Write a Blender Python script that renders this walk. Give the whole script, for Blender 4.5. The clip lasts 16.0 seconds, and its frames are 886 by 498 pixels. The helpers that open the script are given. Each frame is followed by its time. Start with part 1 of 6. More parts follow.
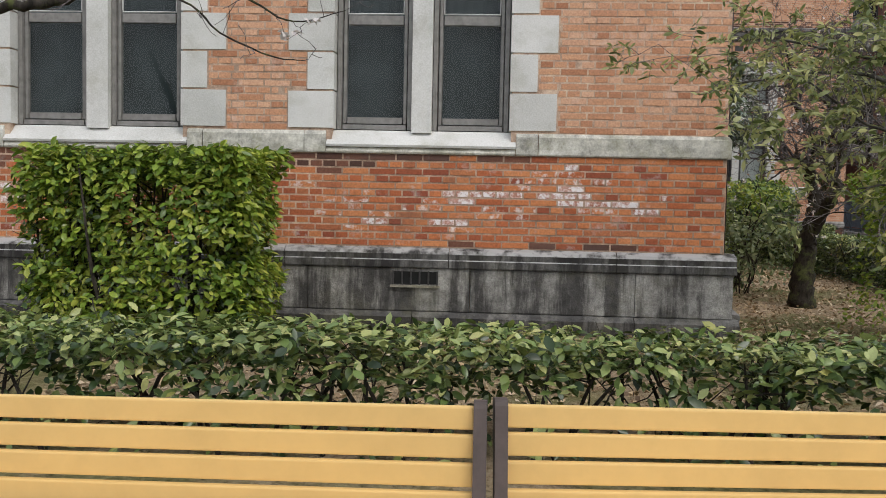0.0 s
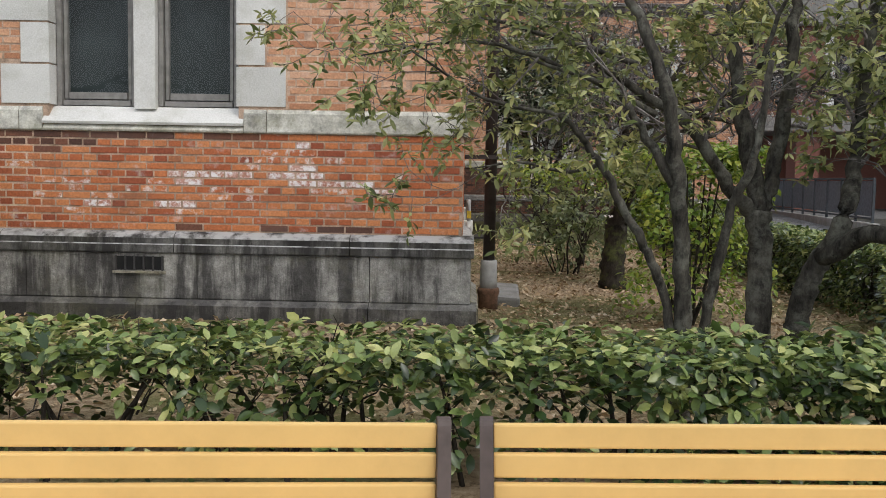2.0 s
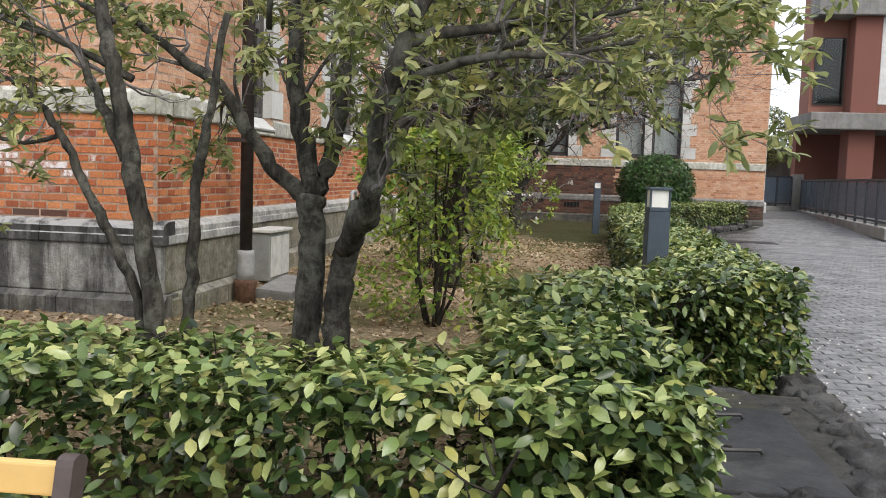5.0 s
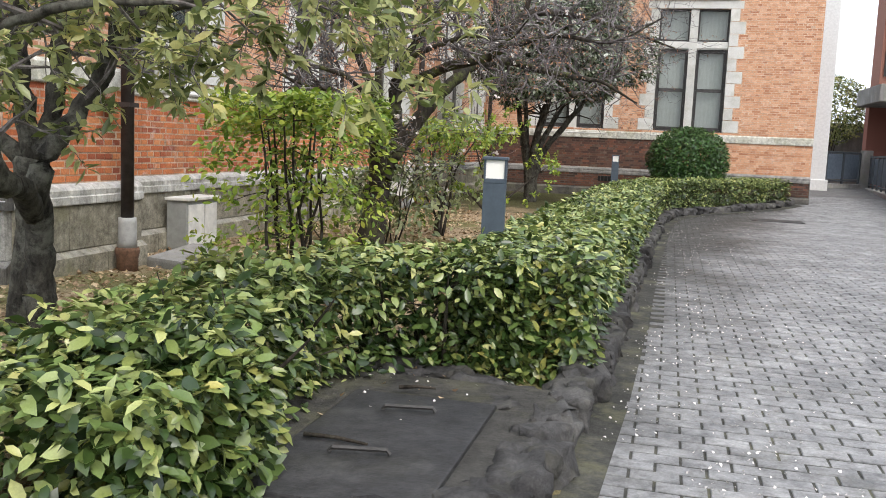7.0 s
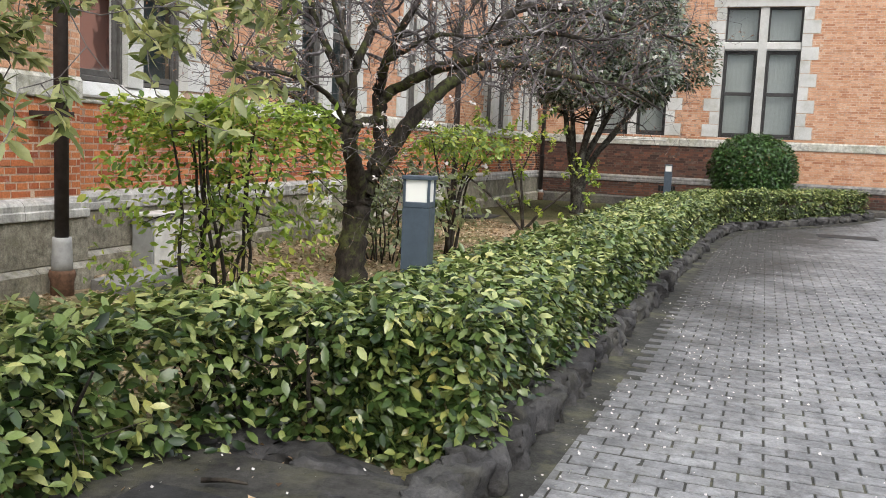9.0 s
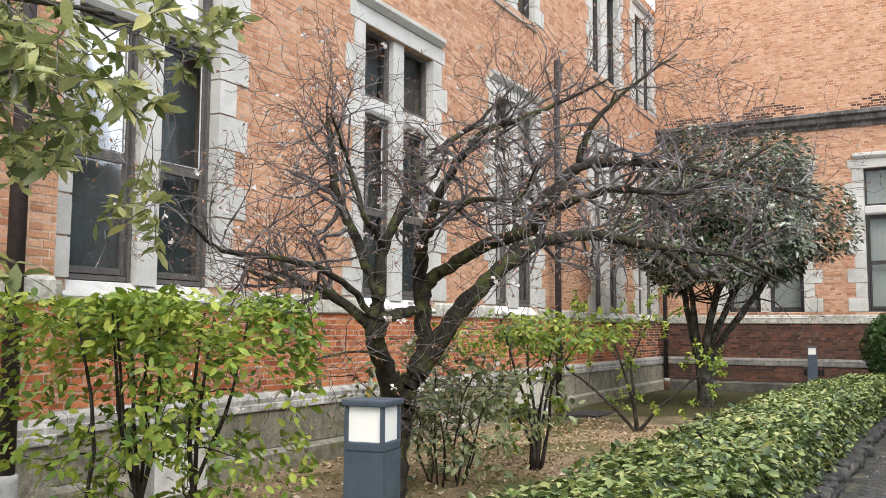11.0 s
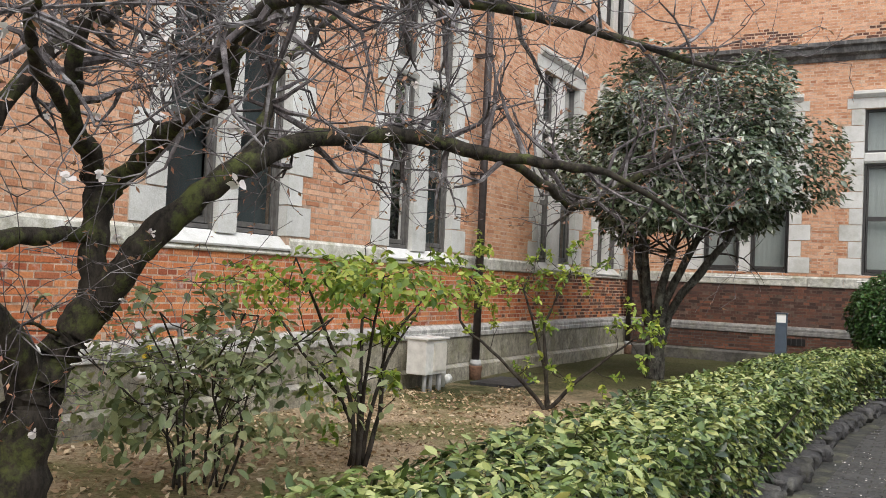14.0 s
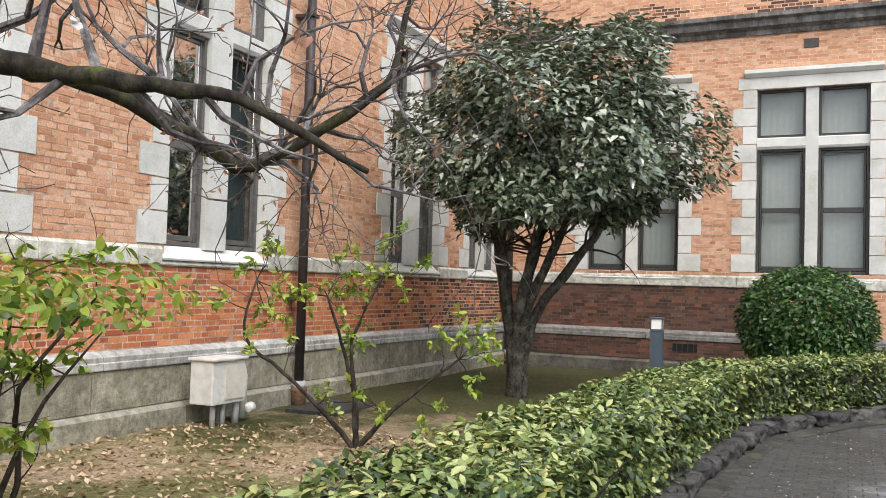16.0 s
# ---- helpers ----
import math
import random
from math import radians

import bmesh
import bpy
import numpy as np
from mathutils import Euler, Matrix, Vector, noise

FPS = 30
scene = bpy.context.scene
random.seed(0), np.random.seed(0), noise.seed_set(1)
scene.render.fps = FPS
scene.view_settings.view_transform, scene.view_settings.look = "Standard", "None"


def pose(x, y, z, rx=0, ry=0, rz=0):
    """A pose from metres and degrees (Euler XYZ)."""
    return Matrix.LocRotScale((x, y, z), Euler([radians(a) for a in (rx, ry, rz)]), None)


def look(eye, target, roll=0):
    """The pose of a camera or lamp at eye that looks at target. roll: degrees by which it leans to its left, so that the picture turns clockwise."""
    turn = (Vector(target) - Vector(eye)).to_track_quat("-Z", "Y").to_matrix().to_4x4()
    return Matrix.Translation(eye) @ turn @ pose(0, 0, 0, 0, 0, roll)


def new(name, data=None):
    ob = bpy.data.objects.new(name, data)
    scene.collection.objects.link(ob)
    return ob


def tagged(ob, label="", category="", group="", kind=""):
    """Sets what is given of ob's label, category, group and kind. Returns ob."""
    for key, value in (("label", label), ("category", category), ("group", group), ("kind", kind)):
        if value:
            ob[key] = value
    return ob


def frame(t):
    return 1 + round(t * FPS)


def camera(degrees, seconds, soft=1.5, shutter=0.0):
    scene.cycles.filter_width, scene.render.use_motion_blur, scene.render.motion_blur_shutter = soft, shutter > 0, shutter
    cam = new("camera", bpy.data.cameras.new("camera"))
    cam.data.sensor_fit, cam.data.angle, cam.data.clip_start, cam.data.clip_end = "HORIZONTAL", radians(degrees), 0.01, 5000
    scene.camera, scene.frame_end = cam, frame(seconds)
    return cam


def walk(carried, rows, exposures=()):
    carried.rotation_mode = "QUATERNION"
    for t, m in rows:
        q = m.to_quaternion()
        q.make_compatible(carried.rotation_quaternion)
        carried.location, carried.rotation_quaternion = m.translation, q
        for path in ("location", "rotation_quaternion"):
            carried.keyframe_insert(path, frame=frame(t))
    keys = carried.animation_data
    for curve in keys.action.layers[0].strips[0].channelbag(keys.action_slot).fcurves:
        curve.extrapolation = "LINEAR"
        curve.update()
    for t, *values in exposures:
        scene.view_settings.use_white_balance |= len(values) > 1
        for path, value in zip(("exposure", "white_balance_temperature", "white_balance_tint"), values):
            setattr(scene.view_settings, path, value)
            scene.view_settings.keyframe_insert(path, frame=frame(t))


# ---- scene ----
cam = camera(53.2, 16.0, soft=0.9)
PATH = [
    (0, (0.562, -0.073, 1.473), (0.441, 1.92, 1.361), 1.2),
    (0.5, (0.989, 0.089, 1.475), (0.946, 2.084, 1.345), 1.8),
    (1, (1.412, 0.205, 1.496), (1.452, 2.198, 1.337), 1.9),
    (1.5, (1.887, 0.324, 1.5), (1.948, 2.316, 1.336), 2.2),
    (2, (2.354, 0.358, 1.517), (2.308, 2.351, 1.358), 1.0),
    (2.5, (2.84, 0.391, 1.524), (2.567, 2.367, 1.374), 0.9),
    (3, (3.334, 0.507, 1.521), (3.018, 2.477, 1.388), 1.1),
    (3.5, (3.861, 0.677, 1.497), (3.537, 2.645, 1.354), 1.7),
    (4, (4.308, 0.851, 1.486), (4.003, 2.822, 1.329), 1.5),
    (4.5, (4.776, 1.004, 1.478), (4.493, 2.978, 1.321), 1.0),
    (5, (5.213, 1.167, 1.482), (4.929, 3.14, 1.314), 1.9),
    (7.3, (6.973, 1.971, 1.519), (6.402, 3.871, 1.267), 2.3),
    (7.5, (7.079, 2.076, 1.527), (6.448, 3.956, 1.269), 2.1),
    (8, (7.283, 2.379, 1.554), (6.623, 4.249, 1.297), 2.1),
    (8.5, (7.389, 2.643, 1.584), (6.729, 4.514, 1.327), 3.0),
    (9, (7.396, 2.962, 1.6), (6.727, 4.832, 1.368), 2.5),
    (9.5, (7.454, 3.335, 1.618), (6.668, 5.169, 1.477), 1.4),
    (10, (7.428, 3.798, 1.652), (6.54, 5.59, 1.66), 0.8),
    (10.2, (7.408, 3.992, 1.668), (6.484, 5.76, 1.816), 0.4),
    (12.3, (7.309, 5.744, 1.664), (6.317, 7.471, 1.848), 1.1),
    (12.5, (7.313, 5.911, 1.662), (6.322, 7.64, 1.827), 1.2),
    (13, (7.399, 6.425, 1.671), (6.411, 8.162, 1.765), 1.2),
    (13.5, (7.495, 6.986, 1.666), (6.512, 8.727, 1.742), 1.4),
    (14, (7.512, 7.53, 1.678), (6.532, 9.272, 1.745), 2.6),
    (14.5, (7.527, 8.086, 1.697), (6.585, 9.85, 1.765), 2.7),
    (15, (7.54, 8.658, 1.712), (6.632, 10.439, 1.782), 2.3),
    (15.5, (7.602, 9.213, 1.722), (6.745, 11.018, 1.804), 2.6),
    (16, (7.667, 9.793, 1.723), (6.833, 11.609, 1.805), 1.7),
]
walk(cam, [(t, look(eye, target, roll)) for t, eye, target, roll in PATH], [(0, -0.02), (0.5, 0.14), (1.0, 0.27), (1.5, 0.22), (2.0, 0.08), (3.5, 0.26), (4.0, 0.38), (4.5, 0.46), (5, 0.52), (7.5, 0.88), (8.0, 0.62), (8.5, 0.66), (9.0, 0.74), (9.5, 0.86), (10, 0.88), (12.5, 0.76), (13, 0.76), (14, 0.66), (15, 0.56), (15.5, 0.46), (16, 0.92)])

# ---- light: overcast daylight ----
world = bpy.data.worlds.new("overcast")
scene.world = world
world.use_nodes = True
wn = world.node_tree.nodes
sky = wn.new("ShaderNodeTexSky")
sky.sky_type = "NISHITA"
sky.sun_disc = False
sky.sun_elevation = radians(48)
sky.sun_rotation = radians(150)
sky.air_density, sky.dust_density, sky.ozone_density = 1.0, 6.0, 1.0
veil = wn.new("ShaderNodeMixRGB")
veil.inputs[0].default_value = 0.72
veil.inputs[2].default_value = (8.25, 8.85, 9.75, 1)
wl = world.node_tree.links
wl.new(sky.outputs[0], veil.inputs[1])
wl.new(veil.outputs[0], wn["Background"].inputs[0])
wn["Background"].inputs[1].default_value = 0.135
sun_data = bpy.data.lights.new("sun", "SUN")
sun_data.energy, sun_data.angle, sun_data.color = 1.1, radians(25), (1.0, 0.97, 0.93)
sun = new("sun", sun_data)
sun.matrix_world = look((17, -5, 22), (3, 8, 0))

# ---- mesh building ----
rng = np.random.default_rng(7)


class Build:
    """Gathers vertices and faces for one mesh."""

    def __init__(self):
        self.v, self.f = [], []

    def add(self, verts, faces):
        k = len(self.v)
        self.v += [tuple(p) for p in verts]
        self.f += [tuple(k + i for i in face) for face in faces]
        return self

    def box(self, x0, x1, y0, y1, z0, z1):
        v = [(x, y, z) for z in (z0, z1) for y in (y0, y1) for x in (x0, x1)]
        return self.add(v, [(0, 2, 3, 1), (4, 5, 7, 6), (0, 1, 5, 4), (2, 6, 7, 3), (0, 4, 6, 2), (1, 3, 7, 5)])

    def soft_box(self, x0, x1, y0, y1, z0, z1, b=0.006):
        """A box with chamfered edges."""
        c = [((x0 + x1) / 2, (x1 - x0) / 2), ((y0 + y1) / 2, (y1 - y0) / 2), ((z0 + z1) / 2, (z1 - z0) / 2)]
        bm = bmesh.new()
        bmesh.ops.create_cube(bm, size=2)
        for p in bm.verts:
            p.co = [c[n][0] + p.co[n] * c[n][1] for n in range(3)]
        bmesh.ops.bevel(bm, geom=bm.edges[:], offset=b, segments=2, affect="EDGES", profile=0.6)
        bm.verts.index_update()
        self.add([p.co[:] for p in bm.verts], [[p.index for p in f.verts] for f in bm.faces])
        bm.free()
        return self

    def tube(self, pts, radii, sides=8, cap=True):
        """A round limb along points."""
        pts = [Vector(p) for p in pts]
        k, n = len(self.v), len(pts)
        ref = Vector((0.31, 0.17, 0.93))
        for i, p in enumerate(pts):
            d = (pts[min(i + 1, n - 1)] - pts[max(i - 1, 0)]).normalized()
            a = d.cross(ref)
            if a.length < 0.05:
                a = d.cross(Vector((1, 0, 0)))
            a.normalize()
            b = d.cross(a)
            for s in range(sides):
                t = 2 * math.pi * s / sides
                self.v.append(tuple(p + float(radii[i]) * (math.cos(t) * a + math.sin(t) * b)))
        for i in range(n - 1):
            for s in range(sides):
                s2 = (s + 1) % sides
                self.f.append((k + i * sides + s, k + i * sides + s2, k + (i + 1) * sides + s2, k + (i + 1) * sides + s))
        if cap:
            self.f.append(tuple(k + s for s in range(sides))[::-1])
            self.f.append(tuple(k + (n - 1) * sides + s for s in range(sides)))
        return self

    def sweep(self, profile, place):
        """A bar: profile points (a, b) at both ends, place(u, a, b) for u = 0, 1."""
        n = len(profile)
        v = [place(u, a, b) for u in (0, 1) for a, b in profile]
        f = [(i, (i + 1) % n, n + (i + 1) % n, n + i) for i in range(n)]
        return self.add(v, f + [tuple(range(n))[::-1], tuple(range(n, 2 * n))])

    def mesh(self, name, mat=None, smooth=False):
        me = bpy.data.meshes.new(name)
        me.from_pydata(self.v, [], self.f)
        if mat:
            me.materials.append(mat)
        if smooth:
            me.polygons.foreach_set("use_smooth", [True] * len(me.polygons))
        me.update()
        bm = bmesh.new()
        bm.from_mesh(me)
        bmesh.ops.recalc_face_normals(bm, faces=bm.faces[:])
        bm.to_mesh(me)
        bm.free()
        return me


def quick_mesh(name, verts, loops, size, mat, flat=False):
    """A mesh from arrays; every face has the same number of corners."""
    me = bpy.data.meshes.new(name)
    n = len(loops) // size
    me.vertices.add(len(verts))
    me.vertices.foreach_set("co", np.asarray(verts, np.float32).ravel())
    me.loops.add(len(loops))
    me.loops.foreach_set("vertex_index", np.asarray(loops, np.int32))
    me.polygons.add(n)
    me.polygons.foreach_set("loop_start", np.arange(n, dtype=np.int32) * size)
    me.polygons.foreach_set("loop_total", np.full(n, size, np.int32))
    me.update(calc_edges=True)
    me.validate()
    if flat:
        me.shade_flat()
    me.materials.append(mat)
    return me


def thing(name, label, category, at=(0, 0, 0), group="", kind=""):
    ob = new(name)
    ob.location = at
    ob.empty_display_size = 0.1
    return tagged(ob, label, category, group, kind)


def part(name, data, material, parent, label="", smooth=False):
    me = data.mesh(name, material, smooth) if isinstance(data, Build) else data
    ob = new(name, me)
    if parent:
        ob.parent = parent
        ob.matrix_parent_inverse = Matrix.Translation(-(parent.matrix_basis.translation)) if parent.type == "EMPTY" else Matrix()
    return tagged(ob, label)


def solid(name, data, material, label, category, group="", kind="", smooth=False):
    return tagged(part(name, data, material, None, label, smooth), label, category, group, kind)


# ---- materials ----
def material(name, rough=0.7, metal=0.0, spec=0.5):
    m = bpy.data.materials.new(name)
    m.use_nodes = True
    nt = m.node_tree
    b = nt.nodes["Principled BSDF"]
    b.inputs["Roughness"].default_value = rough
    b.inputs["Metallic"].default_value = metal
    b.inputs["Specular IOR Level"].default_value = spec
    return m, nt, b


def node(nt, kind, **ins):
    n = nt.nodes.new(kind)
    for k, v in ins.items():
        n.inputs[k.replace("_", " ")].default_value = v
    return n


def noise_tex(nt, co, scale, detail=6.0, rough=0.6):
    n = node(nt, "ShaderNodeTexNoise", Scale=scale, Detail=detail, Roughness=rough)
    nt.links.new(co, n.inputs["Vector"])
    return n.outputs["Fac"]


def ramp(nt, fac, stops):
    r = nt.nodes.new("ShaderNodeValToRGB")
    e = r.color_ramp.elements
    while len(e) < len(stops):
        e.new(0.5)
    for k, (p, c) in enumerate(stops):
        e[k].position, e[k].color = p, (*c, 1) if len(c) == 3 else c
    nt.links.new(fac, r.inputs[0])
    return r.outputs[0]


def mix(nt, fac, a, b, mode="MIX"):
    n = nt.nodes.new("ShaderNodeMixRGB")
    n.blend_type = mode
    for k, v in ((0, fac), (1, a), (2, b)):
        if isinstance(v, (int, float)):
            n.inputs[k].default_value = v
        elif isinstance(v, tuple):
            n.inputs[k].default_value = (*v, 1)
        else:
            nt.links.new(v, n.inputs[k])
    return n.outputs[0]


def maths(nt, op, a, b=0.0):
    n = nt.nodes.new("ShaderNodeMath")
    n.operation = op
    for k, v in ((0, a), (1, b)):
        if isinstance(v, (int, float)):
            n.inputs[k].default_value = v
        else:
            nt.links.new(v, n.inputs[k])
    return n.outputs[0]


def bump(nt, b, height, strength=0.3, distance=0.01):
    n = node(nt, "ShaderNodeBump", Strength=strength, Distance=distance)
    nt.links.new(height, n.inputs["Height"])
    nt.links.new(n.outputs[0], b.inputs["Normal"])


def world_co(nt):
    return nt.nodes.new("ShaderNodeNewGeometry").outputs["Position"]


def piece_random(nt):
    """A random number for each object and each loose piece of a mesh."""
    a = nt.nodes.new("ShaderNodeObjectInfo").outputs["Random"]
    b = nt.nodes.new("ShaderNodeNewGeometry").outputs["Random Per Island"]
    return maths(nt, "FRACT", maths(nt, "ADD", a, b))


def stretched(nt, co, sx, sy, sz):
    n = nt.nodes.new("ShaderNodeMapping")
    n.inputs["Scale"].default_value = (sx, sy, sz)
    nt.links.new(co, n.inputs["Vector"])
    return n.outputs[0]


def brick_material(name, palette, bloom=0.56, soot=0.62, bloom_tint=(0.62, 0.57, 0.56), most=0.5, fleck=6.5):
    m, nt, b = material(name, 0.86, spec=0.25)
    co = world_co(nt)
    base = ramp(nt, piece_random(nt), palette)
    grain = noise_tex(nt, co, 60, 5)
    base = mix(nt, 0.45, base, ramp(nt, grain, [(0.3, (0.25, 0.25, 0.25)), (0.7, (0.85, 0.85, 0.85))]), "OVERLAY")
    big = noise_tex(nt, stretched(nt, co, 0.7, 0.7, 1.6), 1.3, 5, 0.65)
    base = mix(nt, ramp(nt, big, [(soot, (0, 0, 0)), (soot + 0.14, (0.75, 0.75, 0.75))]), base, (0.11, 0.07, 0.06))
    salt = noise_tex(nt, co, fleck, 7, 0.7)
    base = mix(nt, ramp(nt, salt, [(bloom, (0, 0, 0)), (bloom + 0.12, (most, most, most))]), base, bloom_tint)
    nt.links.new(base, b.inputs["Base Color"])
    bump(nt, b, grain, 0.5, 0.006)
    return m


OLD_RED = [(0.0, (0.27, 0.075, 0.04)), (0.25, (0.40, 0.12, 0.05)), (0.55, (0.50, 0.175, 0.07)), (0.8, (0.56, 0.225, 0.095)), (1.0, (0.33, 0.11, 0.055))]
PALE_RED = [(0.0, (0.37, 0.165, 0.09)), (0.25, (0.50, 0.26, 0.15)), (0.6, (0.57, 0.31, 0.185)), (0.85, (0.62, 0.37, 0.245)), (1.0, (0.45, 0.215, 0.12))]
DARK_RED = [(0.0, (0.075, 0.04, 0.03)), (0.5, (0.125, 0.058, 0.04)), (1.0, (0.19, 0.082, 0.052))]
M_BRICK = brick_material("old red brick", OLD_RED, 0.57, 0.6)
M_BRICK_UP = brick_material("pale red brick", PALE_RED, 0.56, 0.64, (0.66, 0.50, 0.42))
# stained bricks; at the end wall they also hold the corner's shade
M_BRICK_DARK = brick_material("sooty and shaded brick", DARK_RED, 0.6, 0.5, (0.3, 0.25, 0.23))
M_BRICK_WHITE = brick_material("salted brick", [(0, (0.38, 0.14, 0.075)), (0.5, (0.52, 0.30, 0.24)), (1, (0.44, 0.18, 0.11))], 0.44, 0.9, (0.82, 0.78, 0.78), 0.95, 15.0)
M_BRICK_FLECK = brick_material("lightly salted brick", OLD_RED, 0.5, 0.8, (0.78, 0.72, 0.70), 0.85, 13.0)
# end wall's dark brick, deepened in colour for the shaded corner
M_BRICK_SHADE = brick_material("dark brick with corner shade", [(0.0, (0.05, 0.032, 0.026)), (0.5, (0.085, 0.045, 0.034)), (1.0, (0.13, 0.062, 0.042))], 0.66, 0.55, (0.2, 0.17, 0.15))
M_BRICK_FAR = brick_material("brown brick", [(0, (0.17, 0.075, 0.06)), (0.5, (0.25, 0.11, 0.085)), (1, (0.3, 0.15, 0.11))], 0.75, 0.8)


def stone_material(name, low, high, streak=0.0, moss=0.0, rough=0.88, tooth=0.5, scale=1.0, grime=0.0, mottle=True, ledge=0.3):
    m, nt, b = material(name, rough, spec=0.25)
    co = world_co(nt)
    big = noise_tex(nt, co, 2.2 * scale, 7, 0.65)
    base = ramp(nt, big, [(0.3, low), (0.7, high)])
    rnd = piece_random(nt)
    base = mix(nt, 0.35, base, ramp(nt, rnd, [(0, (0.3, 0.3, 0.3)), (1, (0.72, 0.71, 0.69))]), "OVERLAY")
    blot = noise_tex(nt, co, 11 * scale, 8, 0.75)
    base = mix(nt, 0.75, base, ramp(nt, blot, [(0.34, (0.2, 0.2, 0.2)), (0.66, (0.8, 0.8, 0.79))]), "OVERLAY") if mottle else base
    fine = noise_tex(nt, co, 90, 4)
    base = mix(nt, 0.4, base, ramp(nt, fine, [(0.3, (0.28, 0.28, 0.28)), (0.7, (0.75, 0.75, 0.75))]), "OVERLAY")
    if streak:
        runs = noise_tex(nt, stretched(nt, co, 5.2, 5.2, 0.55), 1.7, 8, 0.7)
        broad = noise_tex(nt, stretched(nt, co, 1.1, 1.1, 0.8), 1.6, 5, 0.6)
        soot = maths(nt, "ADD", maths(nt, "MULTIPLY", runs, 0.6), maths(nt, "MULTIPLY", broad, 0.4))
        base = mix(nt, ramp(nt, soot, [(0.45, (0, 0, 0)), (0.55, (streak, streak, streak))]), base, (0.026, 0.024, 0.024))
        # upward-facing stone is mixed to a paler grey, broken up by noise
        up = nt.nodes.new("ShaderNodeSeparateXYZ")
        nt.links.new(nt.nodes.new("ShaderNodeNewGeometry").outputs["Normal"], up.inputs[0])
        pale_top = maths(nt, "MULTIPLY", ramp(nt, up.outputs[2], [(0.35, (0, 0, 0)), (0.6, (ledge, ledge, ledge))]), ramp(nt, noise_tex(nt, co, 9, 6), [(0.38, (0, 0, 0)), (0.55, (1, 1, 1))]))
        base = mix(nt, pale_top, base, (0.46, 0.45, 0.44))
    if moss:
        spots = noise_tex(nt, co, 3.1, 8, 0.7)
        base = mix(nt, ramp(nt, spots, [(0.5, (0, 0, 0)), (0.66, (moss, moss, moss))]), base, (0.22, 0.215, 0.12))
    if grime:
        # damp dirt in blotches beside the bed; the tone also darkens further along the path
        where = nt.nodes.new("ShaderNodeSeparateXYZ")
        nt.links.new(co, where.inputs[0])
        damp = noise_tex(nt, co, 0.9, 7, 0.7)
        darkening = maths(nt, "ADD", maths(nt, "MULTIPLY", damp, 2.2), maths(nt, "MULTIPLY", maths(nt, "SUBTRACT", 7.4, where.outputs[0]), 0.55))
        darkening = maths(nt, "ADD", darkening, maths(nt, "MULTIPLY", maths(nt, "SUBTRACT", where.outputs[1], 9.0), 0.09))
        base = mix(nt, ramp(nt, maths(nt, "MULTIPLY", darkening, 0.5), [(0.5, (0, 0, 0)), (0.85, (grime, grime, grime))]), base, (0.032, 0.03, 0.026))
    nt.links.new(base, b.inputs["Base Color"])
    lumps = noise_tex(nt, co, 38 * scale, 6, 0.7)
    bump(nt, b, lumps, tooth, 0.012)
    return m


# end wall stones with the corner's shade put into their colour
M_SHADEPLINTH = stone_material("shaded plinth stone", (0.05, 0.047, 0.044), (0.13, 0.122, 0.11), 0.0, 0.3, tooth=0.8)
M_SHADEMOULD = stone_material("shaded moulding", (0.13, 0.127, 0.122), (0.26, 0.25, 0.24), 0.0, 0.2, tooth=0.4)
M_PALE = stone_material("pale dressed stone", (0.50, 0.50, 0.475), (0.66, 0.655, 0.63), 0.0, 0.25, tooth=0.18, mottle=False)
M_BELT = stone_material("mossy belt stone", (0.40, 0.39, 0.345), (0.56, 0.55, 0.50), 0.0, 0.55, tooth=0.25)
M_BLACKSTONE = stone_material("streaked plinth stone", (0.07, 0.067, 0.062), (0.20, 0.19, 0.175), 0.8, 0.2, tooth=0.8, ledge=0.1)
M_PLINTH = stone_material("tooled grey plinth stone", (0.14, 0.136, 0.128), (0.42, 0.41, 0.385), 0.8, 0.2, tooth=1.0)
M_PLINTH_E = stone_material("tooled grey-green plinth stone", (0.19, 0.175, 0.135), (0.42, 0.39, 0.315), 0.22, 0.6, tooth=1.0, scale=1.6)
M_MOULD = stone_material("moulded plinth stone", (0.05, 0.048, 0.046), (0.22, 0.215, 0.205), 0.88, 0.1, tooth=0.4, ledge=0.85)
M_MOULD_E = stone_material("pale moulded stone", (0.36, 0.355, 0.335), (0.56, 0.55, 0.525), 0.35, 0.25, tooth=0.35)
M_KERB = stone_material("dark rough kerb stone", (0.022, 0.021, 0.022), (0.10, 0.097, 0.096), 0.0, 0.15, tooth=1.0)
M_CONCRETE = stone_material("weathered concrete", (0.22, 0.215, 0.205), (0.36, 0.355, 0.34), 0.2, 0.3, tooth=0.4, mottle=False)
M_SURROUND = stone_material("dark mossy concrete", (0.025, 0.024, 0.022), (0.07, 0.067, 0.062), 0.0, 0.25, tooth=0.9)
M_LID = stone_material("dark chequered lid", (0.022, 0.022, 0.024), (0.05, 0.049, 0.05), 0.0, 0.05, 0.6, tooth=0.25)
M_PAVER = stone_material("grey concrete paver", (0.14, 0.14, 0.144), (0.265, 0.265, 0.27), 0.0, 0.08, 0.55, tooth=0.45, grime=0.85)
M_ASPHALT = stone_material("worn grey paving", (0.10, 0.10, 0.102), (0.17, 0.168, 0.168), 0.0, 0.15, 0.72, tooth=0.5)
M_MORTAR = stone_material("lime mortar", (0.40, 0.27, 0.195), (0.58, 0.435, 0.335), 0.0, 0.1, tooth=0.6)
